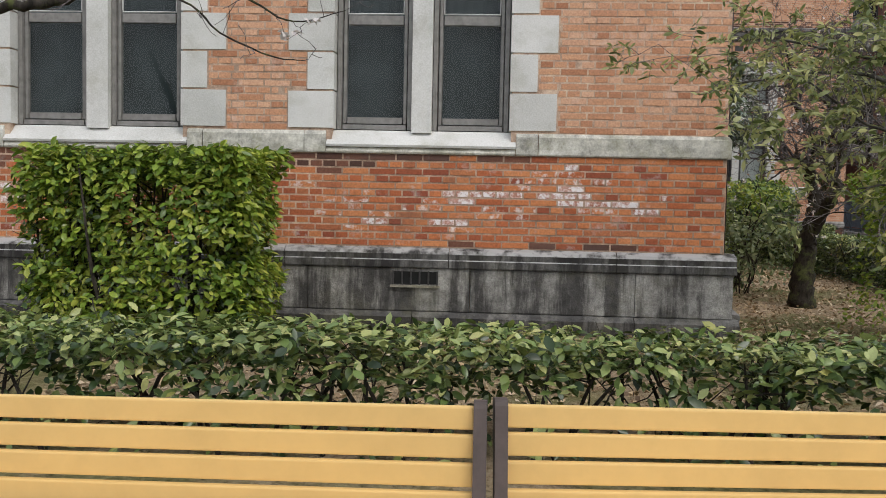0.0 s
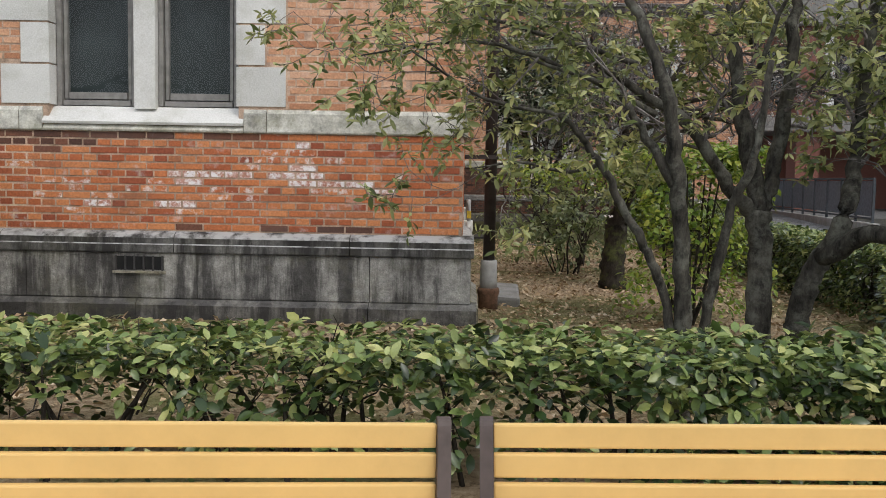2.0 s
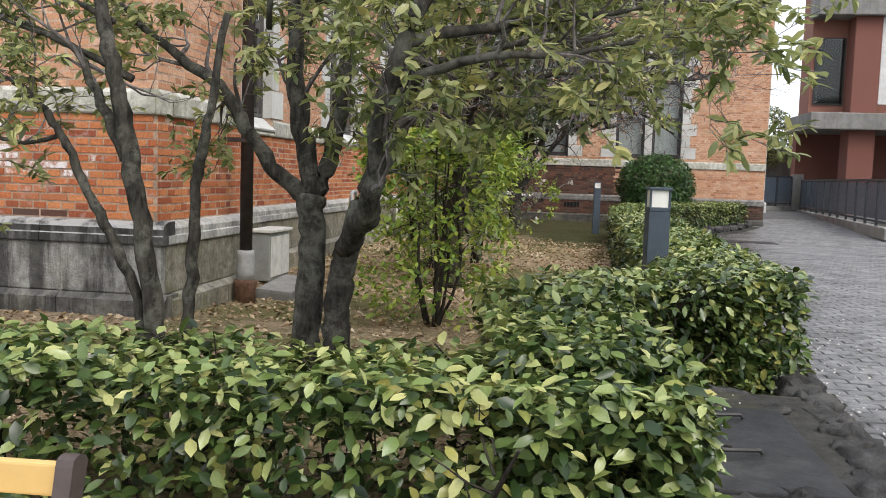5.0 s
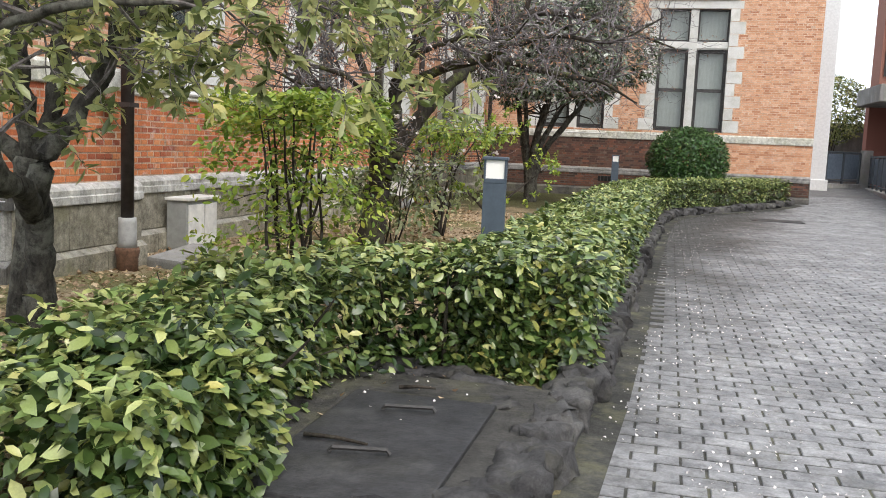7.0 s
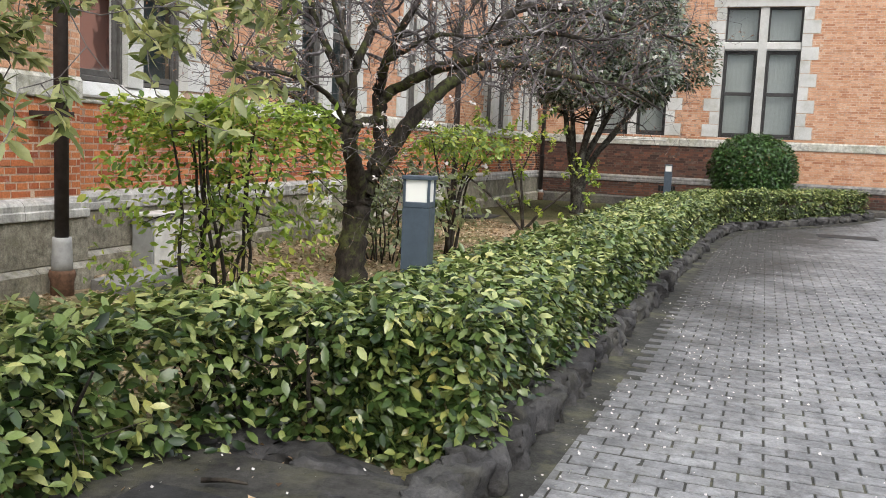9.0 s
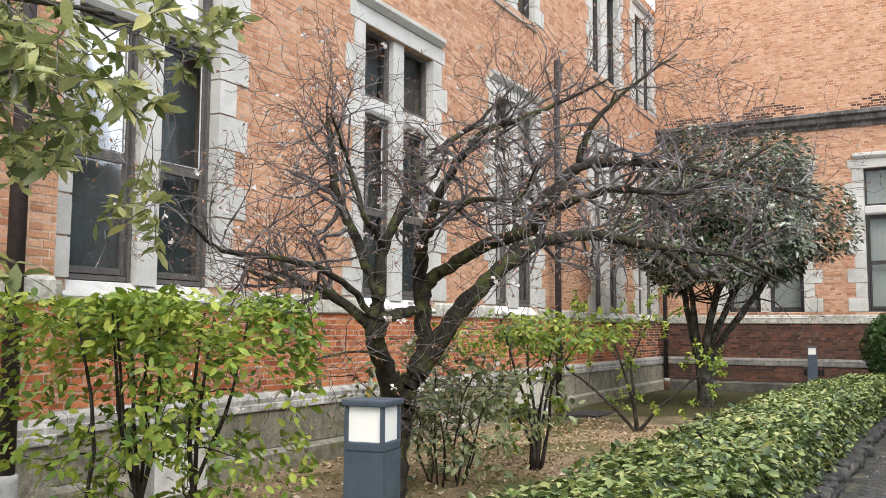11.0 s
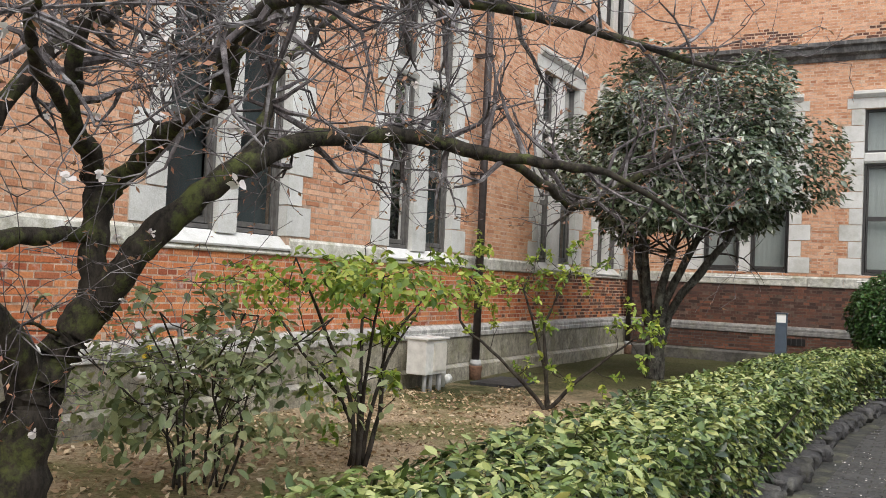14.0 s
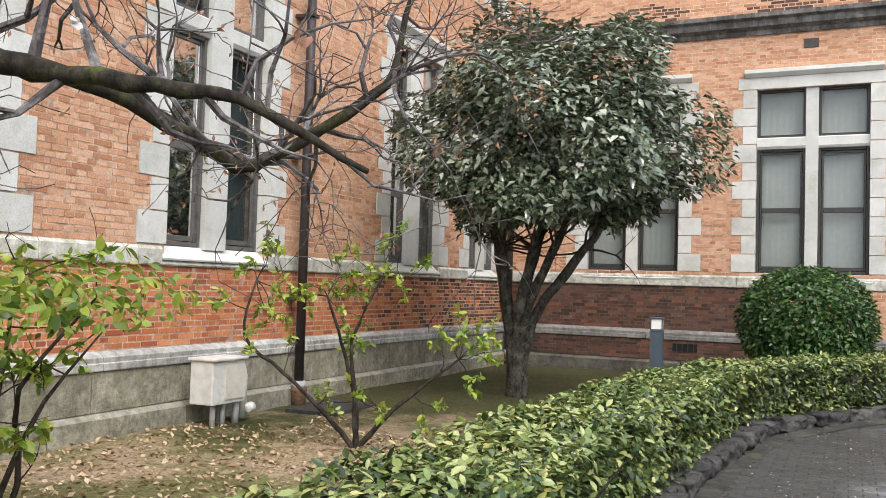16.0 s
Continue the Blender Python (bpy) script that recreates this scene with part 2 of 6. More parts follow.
# mortar colour darkened to match the shade of the end corner
M_SHADEMORTAR = stone_material("shade-darkened mortar", (0.06, 0.042, 0.035), (0.14, 0.095, 0.075), 0.0, 0.1, tooth=0.6)
M_JOINT = stone_material("sandy joint", (0.03, 0.03, 0.027), (0.07, 0.068, 0.06), 0.0, 0.4, tooth=0.6)
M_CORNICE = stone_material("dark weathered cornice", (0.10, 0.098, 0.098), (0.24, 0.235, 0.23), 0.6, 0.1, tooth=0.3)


def plain(name, color, rough=0.5, metal=0.0, wear=0.12, scale=14.0):
    m, nt, b = material(name, rough, metal)
    co = world_co(nt)
    dirt = noise_tex(nt, co, scale, 6, 0.65)
    dark = tuple(c * (1 - 3 * wear) for c in color)
    base = ramp(nt, dirt, [(0.3, dark), (0.62, color)])
    nt.links.new(base, b.inputs["Base Color"])
    nt.links.new(ramp(nt, dirt, [(0.3, (min(1, rough + 0.2),) * 3), (0.7, (rough,) * 3)]), b.inputs["Roughness"])
    bump(nt, b, noise_tex(nt, co, 120, 3), 0.06, 0.004)
    return m


M_SLAT = plain("yellow painted slat", (0.74, 0.495, 0.185), 0.5, 0, 0.035, 5)
M_BROWN = plain("dark brown painted steel", (0.085, 0.062, 0.055), 0.45, 0, 0.1)
M_FRAME = plain("grey brown window frame", (0.25, 0.24, 0.225), 0.5, 0, 0.12)
M_FRAME_W = plain("weathered brown window frame", (0.12, 0.113, 0.105), 0.5, 0, 0.12)
M_FRAME_D = plain("dark bronze window frame", (0.045, 0.042, 0.040), 0.5, 0, 0.12)
M_BOLLARD = plain("blue grey painted steel", (0.062, 0.085, 0.112), 0.42, 0.1, 0.08)
M_PIPE = plain("dark brown downpipe", (0.045, 0.034, 0.032), 0.5, 0.1, 0.15)
M_RUST = plain("rusty iron socket", (0.16, 0.085, 0.05), 0.85, 0, 0.2, 30)
M_GREYPIPE = plain("grey plastic pipe", (0.40, 0.40, 0.39), 0.55, 0, 0.1)
M_WHITEBOX = plain("off-white painted steel box", (0.74, 0.73, 0.69), 0.5, 0, 0.09, 9)
M_BLIND = plain("white roller blind", (0.62, 0.63, 0.61), 0.9, 0, 0.03)
M_SCREEN = plain("dark curtain", (0.085, 0.105, 0.11), 0.9, 0, 0.12, 2.5)
M_WHITE = plain("white painted stone", (0.70, 0.70, 0.69), 0.6, 0, 0.06)
M_ROOF = plain("dark slate roof", (0.05, 0.052, 0.056), 0.7, 0, 0.15)
M_YELLOW = plain("yellow tag", (0.7, 0.5, 0.05), 0.5)
M_INSIDE = plain("dim plaster", (0.16, 0.155, 0.145), 0.9)
M_RAIL = plain("dark railing paint", (0.05, 0.06, 0.07), 0.5)
M_STEELBOX = plain("grey meter box", (0.30, 0.31, 0.30), 0.5, 0, 0.08)

m, nt, b = material("frosted lamp panel", 0.35)
b.inputs["Base Color"].default_value = (0.86, 0.85, 0.80, 1)
M_LAMP = m

m = bpy.data.materials.new("window glass")
m.use_nodes = True
nt = m.node_tree
nt.nodes.clear()
out = nt.nodes.new("ShaderNodeOutputMaterial")
fres = node(nt, "ShaderNodeFresnel", IOR=1.5)
clear = node(nt, "ShaderNodeBsdfTransparent", Color=(0.72, 0.76, 0.75, 1))
gloss = node(nt, "ShaderNodeBsdfGlossy", Roughness=0.03)
wave = node(nt, "ShaderNodeBump", Strength=0.06, Distance=0.02)
nt.links.new(noise_tex(nt, world_co(nt), 3.0, 2), wave.inputs["Height"])
nt.links.new(wave.outputs[0], gloss.inputs["Normal"])
mx = nt.nodes.new("ShaderNodeMixShader")
nt.links.new(maths(nt, "MULTIPLY", fres.outputs[0], 0.85), mx.inputs[0])
nt.links.new(clear.outputs[0], mx.inputs[1])
nt.links.new(gloss.outputs[0], mx.inputs[2])
nt.links.new(mx.outputs[0], out.inputs[0])
M_GLASS = m


def leaf_material(name, palette, rough=0.38, glow=0.16, shine=0.45):
    m, nt, b = material(name, rough, spec=shine)
    rnd = nt.nodes.new("ShaderNodeNewGeometry").outputs["Random Per Island"]
    co = world_co(nt)
    patch = noise_tex(nt, co, 1.7, 3)
    key = maths(nt, "ADD", maths(nt, "MULTIPLY", rnd, 0.72), maths(nt, "MULTIPLY", maths(nt, "SUBTRACT", patch, 0.35), 0.8))
    col = ramp(nt, key, palette)
    veins = noise_tex(nt, co, 130, 3)
    col = mix(nt, 0.3, col, ramp(nt, veins, [(0.3, (0.3, 0.3, 0.3)), (0.7, (0.7, 0.7, 0.7))]), "OVERLAY")
    nt.links.new(col, b.inputs["Base Color"])
    tr = nt.nodes.new("ShaderNodeBsdfTranslucent")
    nt.links.new(mix(nt, 0.25, col, (0.25, 0.32, 0.03)), tr.inputs[0])
    ms = nt.nodes.new("ShaderNodeMixShader")
    ms.inputs[0].default_value = glow
    nt.links.new(b.outputs[0], ms.inputs[1])
    nt.links.new(tr.outputs[0], ms.inputs[2])
    nt.links.new(ms.outputs[0], nt.nodes["Material Output"].inputs[0])
    return m


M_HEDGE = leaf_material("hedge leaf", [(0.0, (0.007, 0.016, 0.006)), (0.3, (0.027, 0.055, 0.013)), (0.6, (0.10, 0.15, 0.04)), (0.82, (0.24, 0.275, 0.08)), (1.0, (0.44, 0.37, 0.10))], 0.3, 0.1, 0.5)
M_BUSH = leaf_material("bright shrub leaf", [(0.0, (0.035, 0.075, 0.016)), (0.25, (0.13, 0.22, 0.03)), (0.6, (0.32, 0.42, 0.06)), (1.0, (0.56, 0.55, 0.11))], 0.33, 0.28)
M_FRESH = leaf_material("fresh hedge leaf", [(0.0, (0.05, 0.09, 0.02)), (0.3, (0.19, 0.265, 0.08)), (0.65, (0.38, 0.425, 0.16)), (1.0, (0.60, 0.56, 0.22))], 0.3, 0.2, 0.6)
M_GREYLEAF = leaf_material("greyish shrub leaf", [(0.0, (0.04, 0.06, 0.03)), (0.35, (0.14, 0.18, 0.075)), (0.7, (0.30, 0.34, 0.17)), (1.0, (0.46, 0.48, 0.26))], 0.33, 0.3)
M_TREELEAF = leaf_material("evergreen tree leaf", [(0.0, (0.035, 0.05, 0.022)), (0.22, (0.13, 0.165, 0.055)), (0.45, (0.31, 0.34, 0.15)), (0.75, (0.52, 0.52, 0.23)), (1.0, (0.64, 0.55, 0.20))], 0.3, 0.38)
M_DOME = leaf_material("grey-green glossy leaf", [(0.0, (0.012, 0.024, 0.012)), (0.35, (0.065, 0.095, 0.05)), (0.65, (0.22, 0.26, 0.17)), (1.0, (0.55, 0.58, 0.50))], 0.22, 0.04, 0.9)
M_ROUND = leaf_material("dark green leaf", [(0.0, (0.012, 0.03, 0.010)), (0.4, (0.035, 0.09, 0.022)), (0.8, (0.08, 0.165, 0.04)), (1.0, (0.17, 0.26, 0.07))], 0.32, 0.15)
M_LITTER = leaf_material("dry fallen leaf", [(0.0, (0.09, 0.055, 0.035)), (0.3, (0.30, 0.195, 0.11)), (0.65, (0.54, 0.40, 0.24)), (1.0, (0.72, 0.62, 0.48))], 0.7, 0.1)
M_PETAL = leaf_material("pale petal", [(0.0, (0.70, 0.64, 0.62)), (1.0, (0.85, 0.80, 0.79))], 0.6, 0.3)
M_BUD = leaf_material("russet bud and leaf", [(0.0, (0.24, 0.10, 0.07)), (0.6, (0.42, 0.21, 0.13)), (1.0, (0.5, 0.33, 0.2))], 0.6, 0.25)


def bark_material(name, low, high, lichen, amount):
    m, nt, b = material(name, 0.9, spec=0.2)
    co = world_co(nt)
    n1 = noise_tex(nt, stretched(nt, co, 1, 1, 0.35), 26, 7, 0.7)
    base = ramp(nt, n1, [(0.36, low), (0.64, high)])
    n2 = noise_tex(nt, co, 7, 8, 0.75)
    base = mix(nt, ramp(nt, n2, [(0.5, (0, 0, 0)), (0.64, (amount, amount, amount))]), base, lichen)
    nt.links.new(base, b.inputs["Base Color"])
    bump(nt, b, n1, 0.9, 0.012)
    return m


M_BARK = bark_material("grey-brown bark", (0.014, 0.013, 0.011), (0.085, 0.078, 0.064), (0.20, 0.20, 0.165), 0.6)
M_PLUMBARK = bark_material("dark mossy plum bark", (0.014, 0.012, 0.010), (0.055, 0.046, 0.036), (0.10, 0.115, 0.034), 0.85)
M_TWIG = bark_material("grey lichen twig", (0.06, 0.05, 0.046), (0.19, 0.17, 0.16), (0.42, 0.40, 0.38), 0.6)
M_PLUMTWIG = bark_material("grey plum twig", (0.035, 0.03, 0.03), (0.16, 0.14, 0.14), (0.50, 0.48, 0.48), 0.6)
M_STEM = bark_material("dark shrub stem", (0.016, 0.013, 0.010), (0.06, 0.05, 0.04), (0.16, 0.15, 0.12), 0.35)

m, nt, b = material("leaf-strewn soil", 0.95, spec=0.15)
co = world_co(nt)
fine = noise_tex(nt, co, 26, 8, 0.75)
broad = noise_tex(nt, co, 0.9, 5)
base = ramp(nt, fine, [(0.32, (0.085, 0.062, 0.04)), (0.46, (0.34, 0.25, 0.155)), (0.66, (0.54, 0.43, 0.30))])
base = mix(nt, ramp(nt, broad, [(0.44, (0, 0, 0)), (0.58, (0.7, 0.7, 0.7))]), base, ramp(nt, fine, [(0.3, (0.055, 0.075, 0.015)), (0.7, (0.16, 0.18, 0.045))]))
# mossy soil towards the far corner, its colour deepened for the shade there
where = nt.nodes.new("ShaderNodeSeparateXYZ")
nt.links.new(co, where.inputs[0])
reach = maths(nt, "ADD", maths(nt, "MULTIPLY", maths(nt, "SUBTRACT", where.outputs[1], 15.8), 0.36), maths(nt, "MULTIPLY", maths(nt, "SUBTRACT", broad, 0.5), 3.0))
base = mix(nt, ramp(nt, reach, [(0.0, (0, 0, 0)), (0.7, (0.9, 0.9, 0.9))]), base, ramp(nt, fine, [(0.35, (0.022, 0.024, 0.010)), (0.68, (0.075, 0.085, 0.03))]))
nt.links.new(base, b.inputs["Base Color"])
bump(nt, b, fine, 1.0, 0.03)
M_SOIL = m


# ---- ground ----
KERB = [(6.42, 4.55), (6.48, 6.0), (6.52, 8.0), (6.55, 11.0), (6.62, 14.5), (6.72, 17.5), (6.95, 19.3), (7.5, 20.5), (8.25, 21.6), (9.1, 23.0), (9.75, 24.6)]


def path_z(x, y):
    return 0.31 - 0.022 * min(max(6.0 - x, 0.0), 9.0) + 0.02 * min(max(y - 20.0, 0.0), 15.0)


def kerb_x(y):
    for (xa, ya), (xb, yb) in zip(KERB, KERB[1:]):
        if y <= yb:
            return xa + (xb - xa) * max(0.0, (y - ya) / (yb - ya))
    return KERB[-1][0]


def in_bed(x, y):
    return 3.35 < y < 24.9 and x < kerb_x(max(y, 4.55)) - 0.03 and not (x > 5.85 and y < 4.5)


def bed_z(x, y):
    z = 0.355 + 0.02 * math.sin(1.3 * x + 0.7 * y) * math.sin(0.9 * y)
    z += 0.075 * math.exp(-(((y - 6.6) / 1.2) ** 2)) * min(1, max(0, (4.5 - x) / 1.5))
    z += 0.05 * math.exp(-((x - 4.0) ** 2 + (y - 20.2) ** 2) / 2.0)
    z += 0.055 * math.exp(-(((x - 5.8) / 0.5) ** 2 + ((y - 5.2) / 0.7) ** 2))
    if y < 4.2:
        z -= 0.10 * (4.2 - y)
    return z


def ground_z(x, y):
    return bed_z(x, y) if in_bed(x, y) else path_z(x, y) - 0.05


xs = [-300, -120, -60, -30, -18, *np.arange(-12, 12.01, 0.2), 14, 18, 25, 40, 80, 150, 300]
ys = [-300, -120, -60, -30, -15, -8, -4, *np.arange(-2, 30.01, 0.2), 33, 38, 45, 60, 90, 160, 300]
gb = Build()
gb.v = [(x, y, ground_z(x, y) + (0.012 * noise.noise(Vector((x * 3, y * 3, 0))) if in_bed(x, y) else 0)) for y in ys for x in xs]
w = len(xs)
gb.f = [(j * w + i, j * w + i + 1, (j + 1) * w + i + 1, (j + 1) * w + i) for j in range(len(ys) - 1) for i in range(w - 1)]
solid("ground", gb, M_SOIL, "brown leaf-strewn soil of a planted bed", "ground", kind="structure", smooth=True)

# ---- brick walls ----
BR_L, COURSE = 0.215, 0.0571


def spans(u0, u1, z, holes):
    """The stretches of a course from u0 to u1 that no hole cuts."""
    free = [(u0, u1)]
    for a, b, c, d in holes:
        if c < z < d:
            free = [q for s, e in free for q in ((s, min(e, a)), (max(s, b), e)) if q[1] - q[0] > 0.03]
    return free


def lay_bricks(u0, u1, z0, z1, holes, joint=0.0046):
    """English bond: rows of (u from, u to, z from, z to)."""
    out, n = [], int(round((z1 - z0) / COURSE))
    h = (z1 - z0) / n
    for k in range(n):
        z = z0 + k * h
        step = BR_L if k % 2 == 0 else BR_L / 2
        shift = BR_L / 4 if k % 2 else 0
        for s, e in spans(u0, u1, z + h / 2, holes):
            first = math.floor((s - u0 - shift) / step)
            last = math.ceil((e - u0 - shift) / step)
            for i in range(first, last):
                a, b = max(s, u0 + shift + i * step), min(e, u0 + shift + (i + 1) * step)
                if b - a > 0.03:
                    out.append((a + joint, b - joint, z + joint, z + h - joint))
    return out


def brick_mesh(name, rows, place, mat, proud=0.007):
    """Many bricks as one mesh of loose pieces; place(u, out, z)."""
    verts, loops, k = [], [], 0
    for a, b, c, d in rows:
        o = proud + rng.uniform(-0.0015, 0.002)
        j = rng.uniform(-0.002, 0.002, 6)
        a, b, c, d = a + j[0], b + j[1], c + j[2], d + j[3]
        back = [place(*p) for p in ((a, -0.01, c), (b, -0.01, c), (b, -0.01, d), (a, -0.01, d))]
        e = 0.003
        front = [place(*p) for p in ((a + e, o, c + e), (b - e, o + j[4], c + e), (b - e, o + j[4], d - e), (a + e, o, d - e))]
        verts += back + front
        loops += [k + 4, k + 5, k + 6, k + 7]
        for i in range(4):
            loops += [k + i, k + (i + 1) % 4, k + 4 + (i + 1) % 4, k + 4 + i]
        k += 8
    return quick_mesh(name, verts, loops, 4, mat, True)


def wall_body(name, u0, u1, z0, z1, depth, holes, place, label):
    """A wall with its openings cut through."""
    us = sorted({u0, u1, *[v for h in holes for v in h[:2] if u0 < v < u1]})
    zs = sorted({z0, z1, *[v for h in holes for v in h[2:] if z0 < v < z1]})
    wb = Build()
    for a, b in zip(us, us[1:]):
        for c, d in zip(zs, zs[1:]):
            hole = any(h[0] < (a + b) / 2 < h[1] and h[2] < (c + d) / 2 < h[3] for h in holes)
            if hole:
                continue
            v = [place(u, o, z) for z in (c, d) for o in (0.0, -depth) for u in (a, b)]
            wb.add(v, [(0, 2, 3, 1), (4, 5, 7, 6), (0, 1, 5, 4), (2, 6, 7, 3), (0, 4, 6, 2), (1, 3, 7, 5)])
    return solid(name, wb, M_MORTAR, label, "wall", kind="structure")


def bar(b, place, u0, u1, profile):
    """A moulding with a profile of (out, z), along the wall from u0 to u1."""
    return b.sweep(profile, lambda t, o, z: place(u0 if t == 0 else u1, o, z))


def stone(b, place, u0, u1, z0, z1, out, back=0.12):
    e = 0.006
    v = [place(u, o, z) for z, o, us in ((z0, -back, (u0, u1)), (z0 + e, out, (u0 + e, u1 - e)), (z1, -back, (u0, u1)), (z1 - e, out, (u0 + e, u1 - e))) for u in us]
    # corners: back-low, front-low, back-high, front-high
    return b.add(v, [(0, 2, 3, 1), (4, 5, 7, 6), (2, 6, 7, 3), (0, 1, 5, 4), (0, 4, 6, 2), (1, 3, 7, 5)])


PLINTH_TOP, BELT_LOW, BELT_TOP, SILL = 1.088, 1.83, 2.005, 2.02
TRANSOM0, TRANSOM1, HEAD = 4.10, 4.29, 5.08


def front_place(y):
    return lambda u, o, z: (u, y - o, z)


def east_place(x):
    return lambda u, o, z: (x + o, u, z)


window_count = [0]


def window(wall, place, lights, glass, frame_mat, behind, label, tall=True, sill=SILL, head=HEAD, blind_drop=1.0, rail=0.92, bead=False):
    """Two lights with a stone mullion and transom, framed sashes, glass and what hangs behind."""
    window_count[0] += 1
    win = thing(f"window_{window_count[0]}", label, "window", place((lights[0][0] + lights[-1][1]) / 2, 0, sill), kind="structure")
    m = Build()
    for (a, b), (c, d) in zip(lights, lights[1:]):
        bar(m, lambda u, o, z: place(u, o, z), b, c, [(-0.2, sill - 0.02), (-0.03, sill - 0.02), (-0.03, head), (-0.2, head)])
    if lights[1:]:
        part("mullion", m, M_PALE, win, "pale stone mullion")
    t = Build()
    if tall:
        for a, b in lights:
            bar(t, place, a, b, [(-0.2, TRANSOM0), (-0.055, TRANSOM0), (-0.03, TRANSOM0 + 0.04), (-0.03, TRANSOM1 - 0.02), (-0.06, TRANSOM1), (-0.2, TRANSOM1)])
        part("transom", t, M_PALE, win, "pale stone transom")
    s = Build()
    a, b = lights[0][0] - 0.06, lights[-1][1] + 0.06
    bar(s, place, a, b, [(-0.2, sill - 0.14), (0.034, sill - 0.14), (0.04, sill - 0.122), (-0.085, sill - 0.002), (-0.2, sill)])
    part("window_sill", s, M_PALE, win, "sloping pale stone sill")
    for a, b in lights:
        cells = [(sill, TRANSOM0), (TRANSOM1, head)] if tall else [(sill, head)]
        for n, (c, d) in enumerate(cells):
            f = Build()
            fw, d0, d1 = 0.045, -0.16, -0.09
            for p in ((a, a + fw, c, d), (b - fw, b, c, d), (a + fw, b - fw, c, c + 0.05), (a + fw, b - fw, d - 0.045, d)):
                stone(f, place, *p, d1, -d0)
            fr = part("window_frame", f, frame_mat, win)
            sash = Build()
            q = 0.035
            e0, e1 = a + fw, b - fw
            if n == 0:
                mid = c + rail
                for p in ((e0, e0 + q, c + 0.05, d - 0.045), (e1 - q, e1, c + 0.05, d - 0.045), (e0 + q, e1 - q, c + 0.05, c + 0.11), (e0 + q, e1 - q, mid, mid + 0.085), (e0 + q, e1 - q, d - 0.085, d - 0.045)):
                    stone(sash, place, *p, d1 - 0.025, 0.15)
                part("sash", sash, frame_mat, win)
                if bead:
                    bd = Build()
                    for p in ((e0 + q, e1 - q, mid + 0.088, mid + 0.1), (e0 + q, e0 + q + 0.008, mid + 0.1, d - 0.09), (e1 - q - 0.008, e1 - q, mid + 0.1, d - 0.09)):
                        stone(bd, place, *p, d1 - 0.03, 0.13)
                    part("glazing_bead", bd, M_WHITE, win, "thin white glazing bead")
            g = Build()
            g.add([place(u, -0.135, z) for u, z in ((e0, c + 0.03), (e1, c + 0.03), (e1, d - 0.03), (e0, d - 0.03))], [(0, 1, 2, 3)])
            pane = part("pane", g, M_GLASS, win)
            pane.visible_shadow = False
            if behind:
                k = Build()
                low = c + 0.02 if blind_drop >= 1 else d - (d - c) * blind_drop
                n_f = 14
                cols = [place(e0 - 0.02 + (e1 - e0 + 0.04) * i / n_f, -0.24 + 0.0015 * (-1) ** i, z) for z in (low, d) for i in range(n_f + 1)]
                k.add(cols, [(i, i + 1, n_f + 2 + i, n_f + 1 + i) for i in range(n_f)])
                part("blind", k, behind, win)
    return win


def quoins(wall, place, lights, sill, head, wide=0.38, thin=0.225, out=0.012):
    """Alternating long and short stones up both sides of an opening, and a lintel."""
    n = int(round((head - sill) / 0.305))
    h = (head - sill) / n
    for side, u in ((-1, lights[0][0]), (1, lights[-1][1])):
        for k in range(n):
            w = wide if k % 2 == 0 else thin
            q = Build()
            a, b = (u - w, u) if side < 0 else (u, u + w)
            stone(q, place, a, b, sill + k * h + 0.002, sill + (k + 1) * h - 0.002, out + rng.uniform(-0.002, 0.002), 0.2)
            part("quoin", q, M_PALE, wall)
    q = Build()
    stone(q, place, lights[0][0] - wide * 0.8, lights[-1][1] + wide * 0.8, head + 0.002, head + 0.2, out, 0.2)
    part("lintel", q, M_PALE, wall)
    q = Build()
    bar(q, place, lights[0][0] - 0.2, lights[-1][1] + 0.2, [(0.0, head + 0.2), (0.03, head + 0.2), (0.09, head + 0.26), (0.09, head + 0.31), (0.0, head + 0.34)])
    part("hood_mould", q, M_PALE, wall)


def opening(lights, sill, head, wide=0.38, thin=0.225):
    """Where no bricks lie: the opening, its stones and lintel."""
    n = int(round((head - sill) / 0.305))
    h = (head - sill) / n
    u0, u1 = lights[0][0], lights[-1][1]
    rows = [(u0 - (wide if k % 2 == 0 else thin), u1 + (wide if k % 2 == 0 else thin), sill + k * h, sill + (k + 1) * h) for k in range(n)]
    return rows + [(u0 - wide * 0.8, u1 + wide * 0.8, head, head + 0.2)]


def belt(wall, place, u0, u1, cuts, mat, low=BELT_LOW, top=BELT_TOP, windows=()):
    """A course of belt stones, lower under each window's sill."""
    sills = [(l[0][0] - 0.061, l[-1][1] + 0.061) for l in windows]
    full = top
    marks = sorted({u0, u1, *[c for c in cuts if u0 < c < u1], *[c for q in sills for c in q if u0 < c < u1]})
    for a, b in zip(marks, marks[1:]):
        top = SILL - 0.142 if any(c < (a + b) / 2 < d for c, d in sills) else full
        q = Build()
        bar(q, place, a + 0.003, b - 0.003, [(-0.1, low), (0.022, low), (0.028, low + 0.012), (0.028, top - 0.03), (0.006, top), (-0.1, top)])
        part("belt_stone", q, mat, wall)


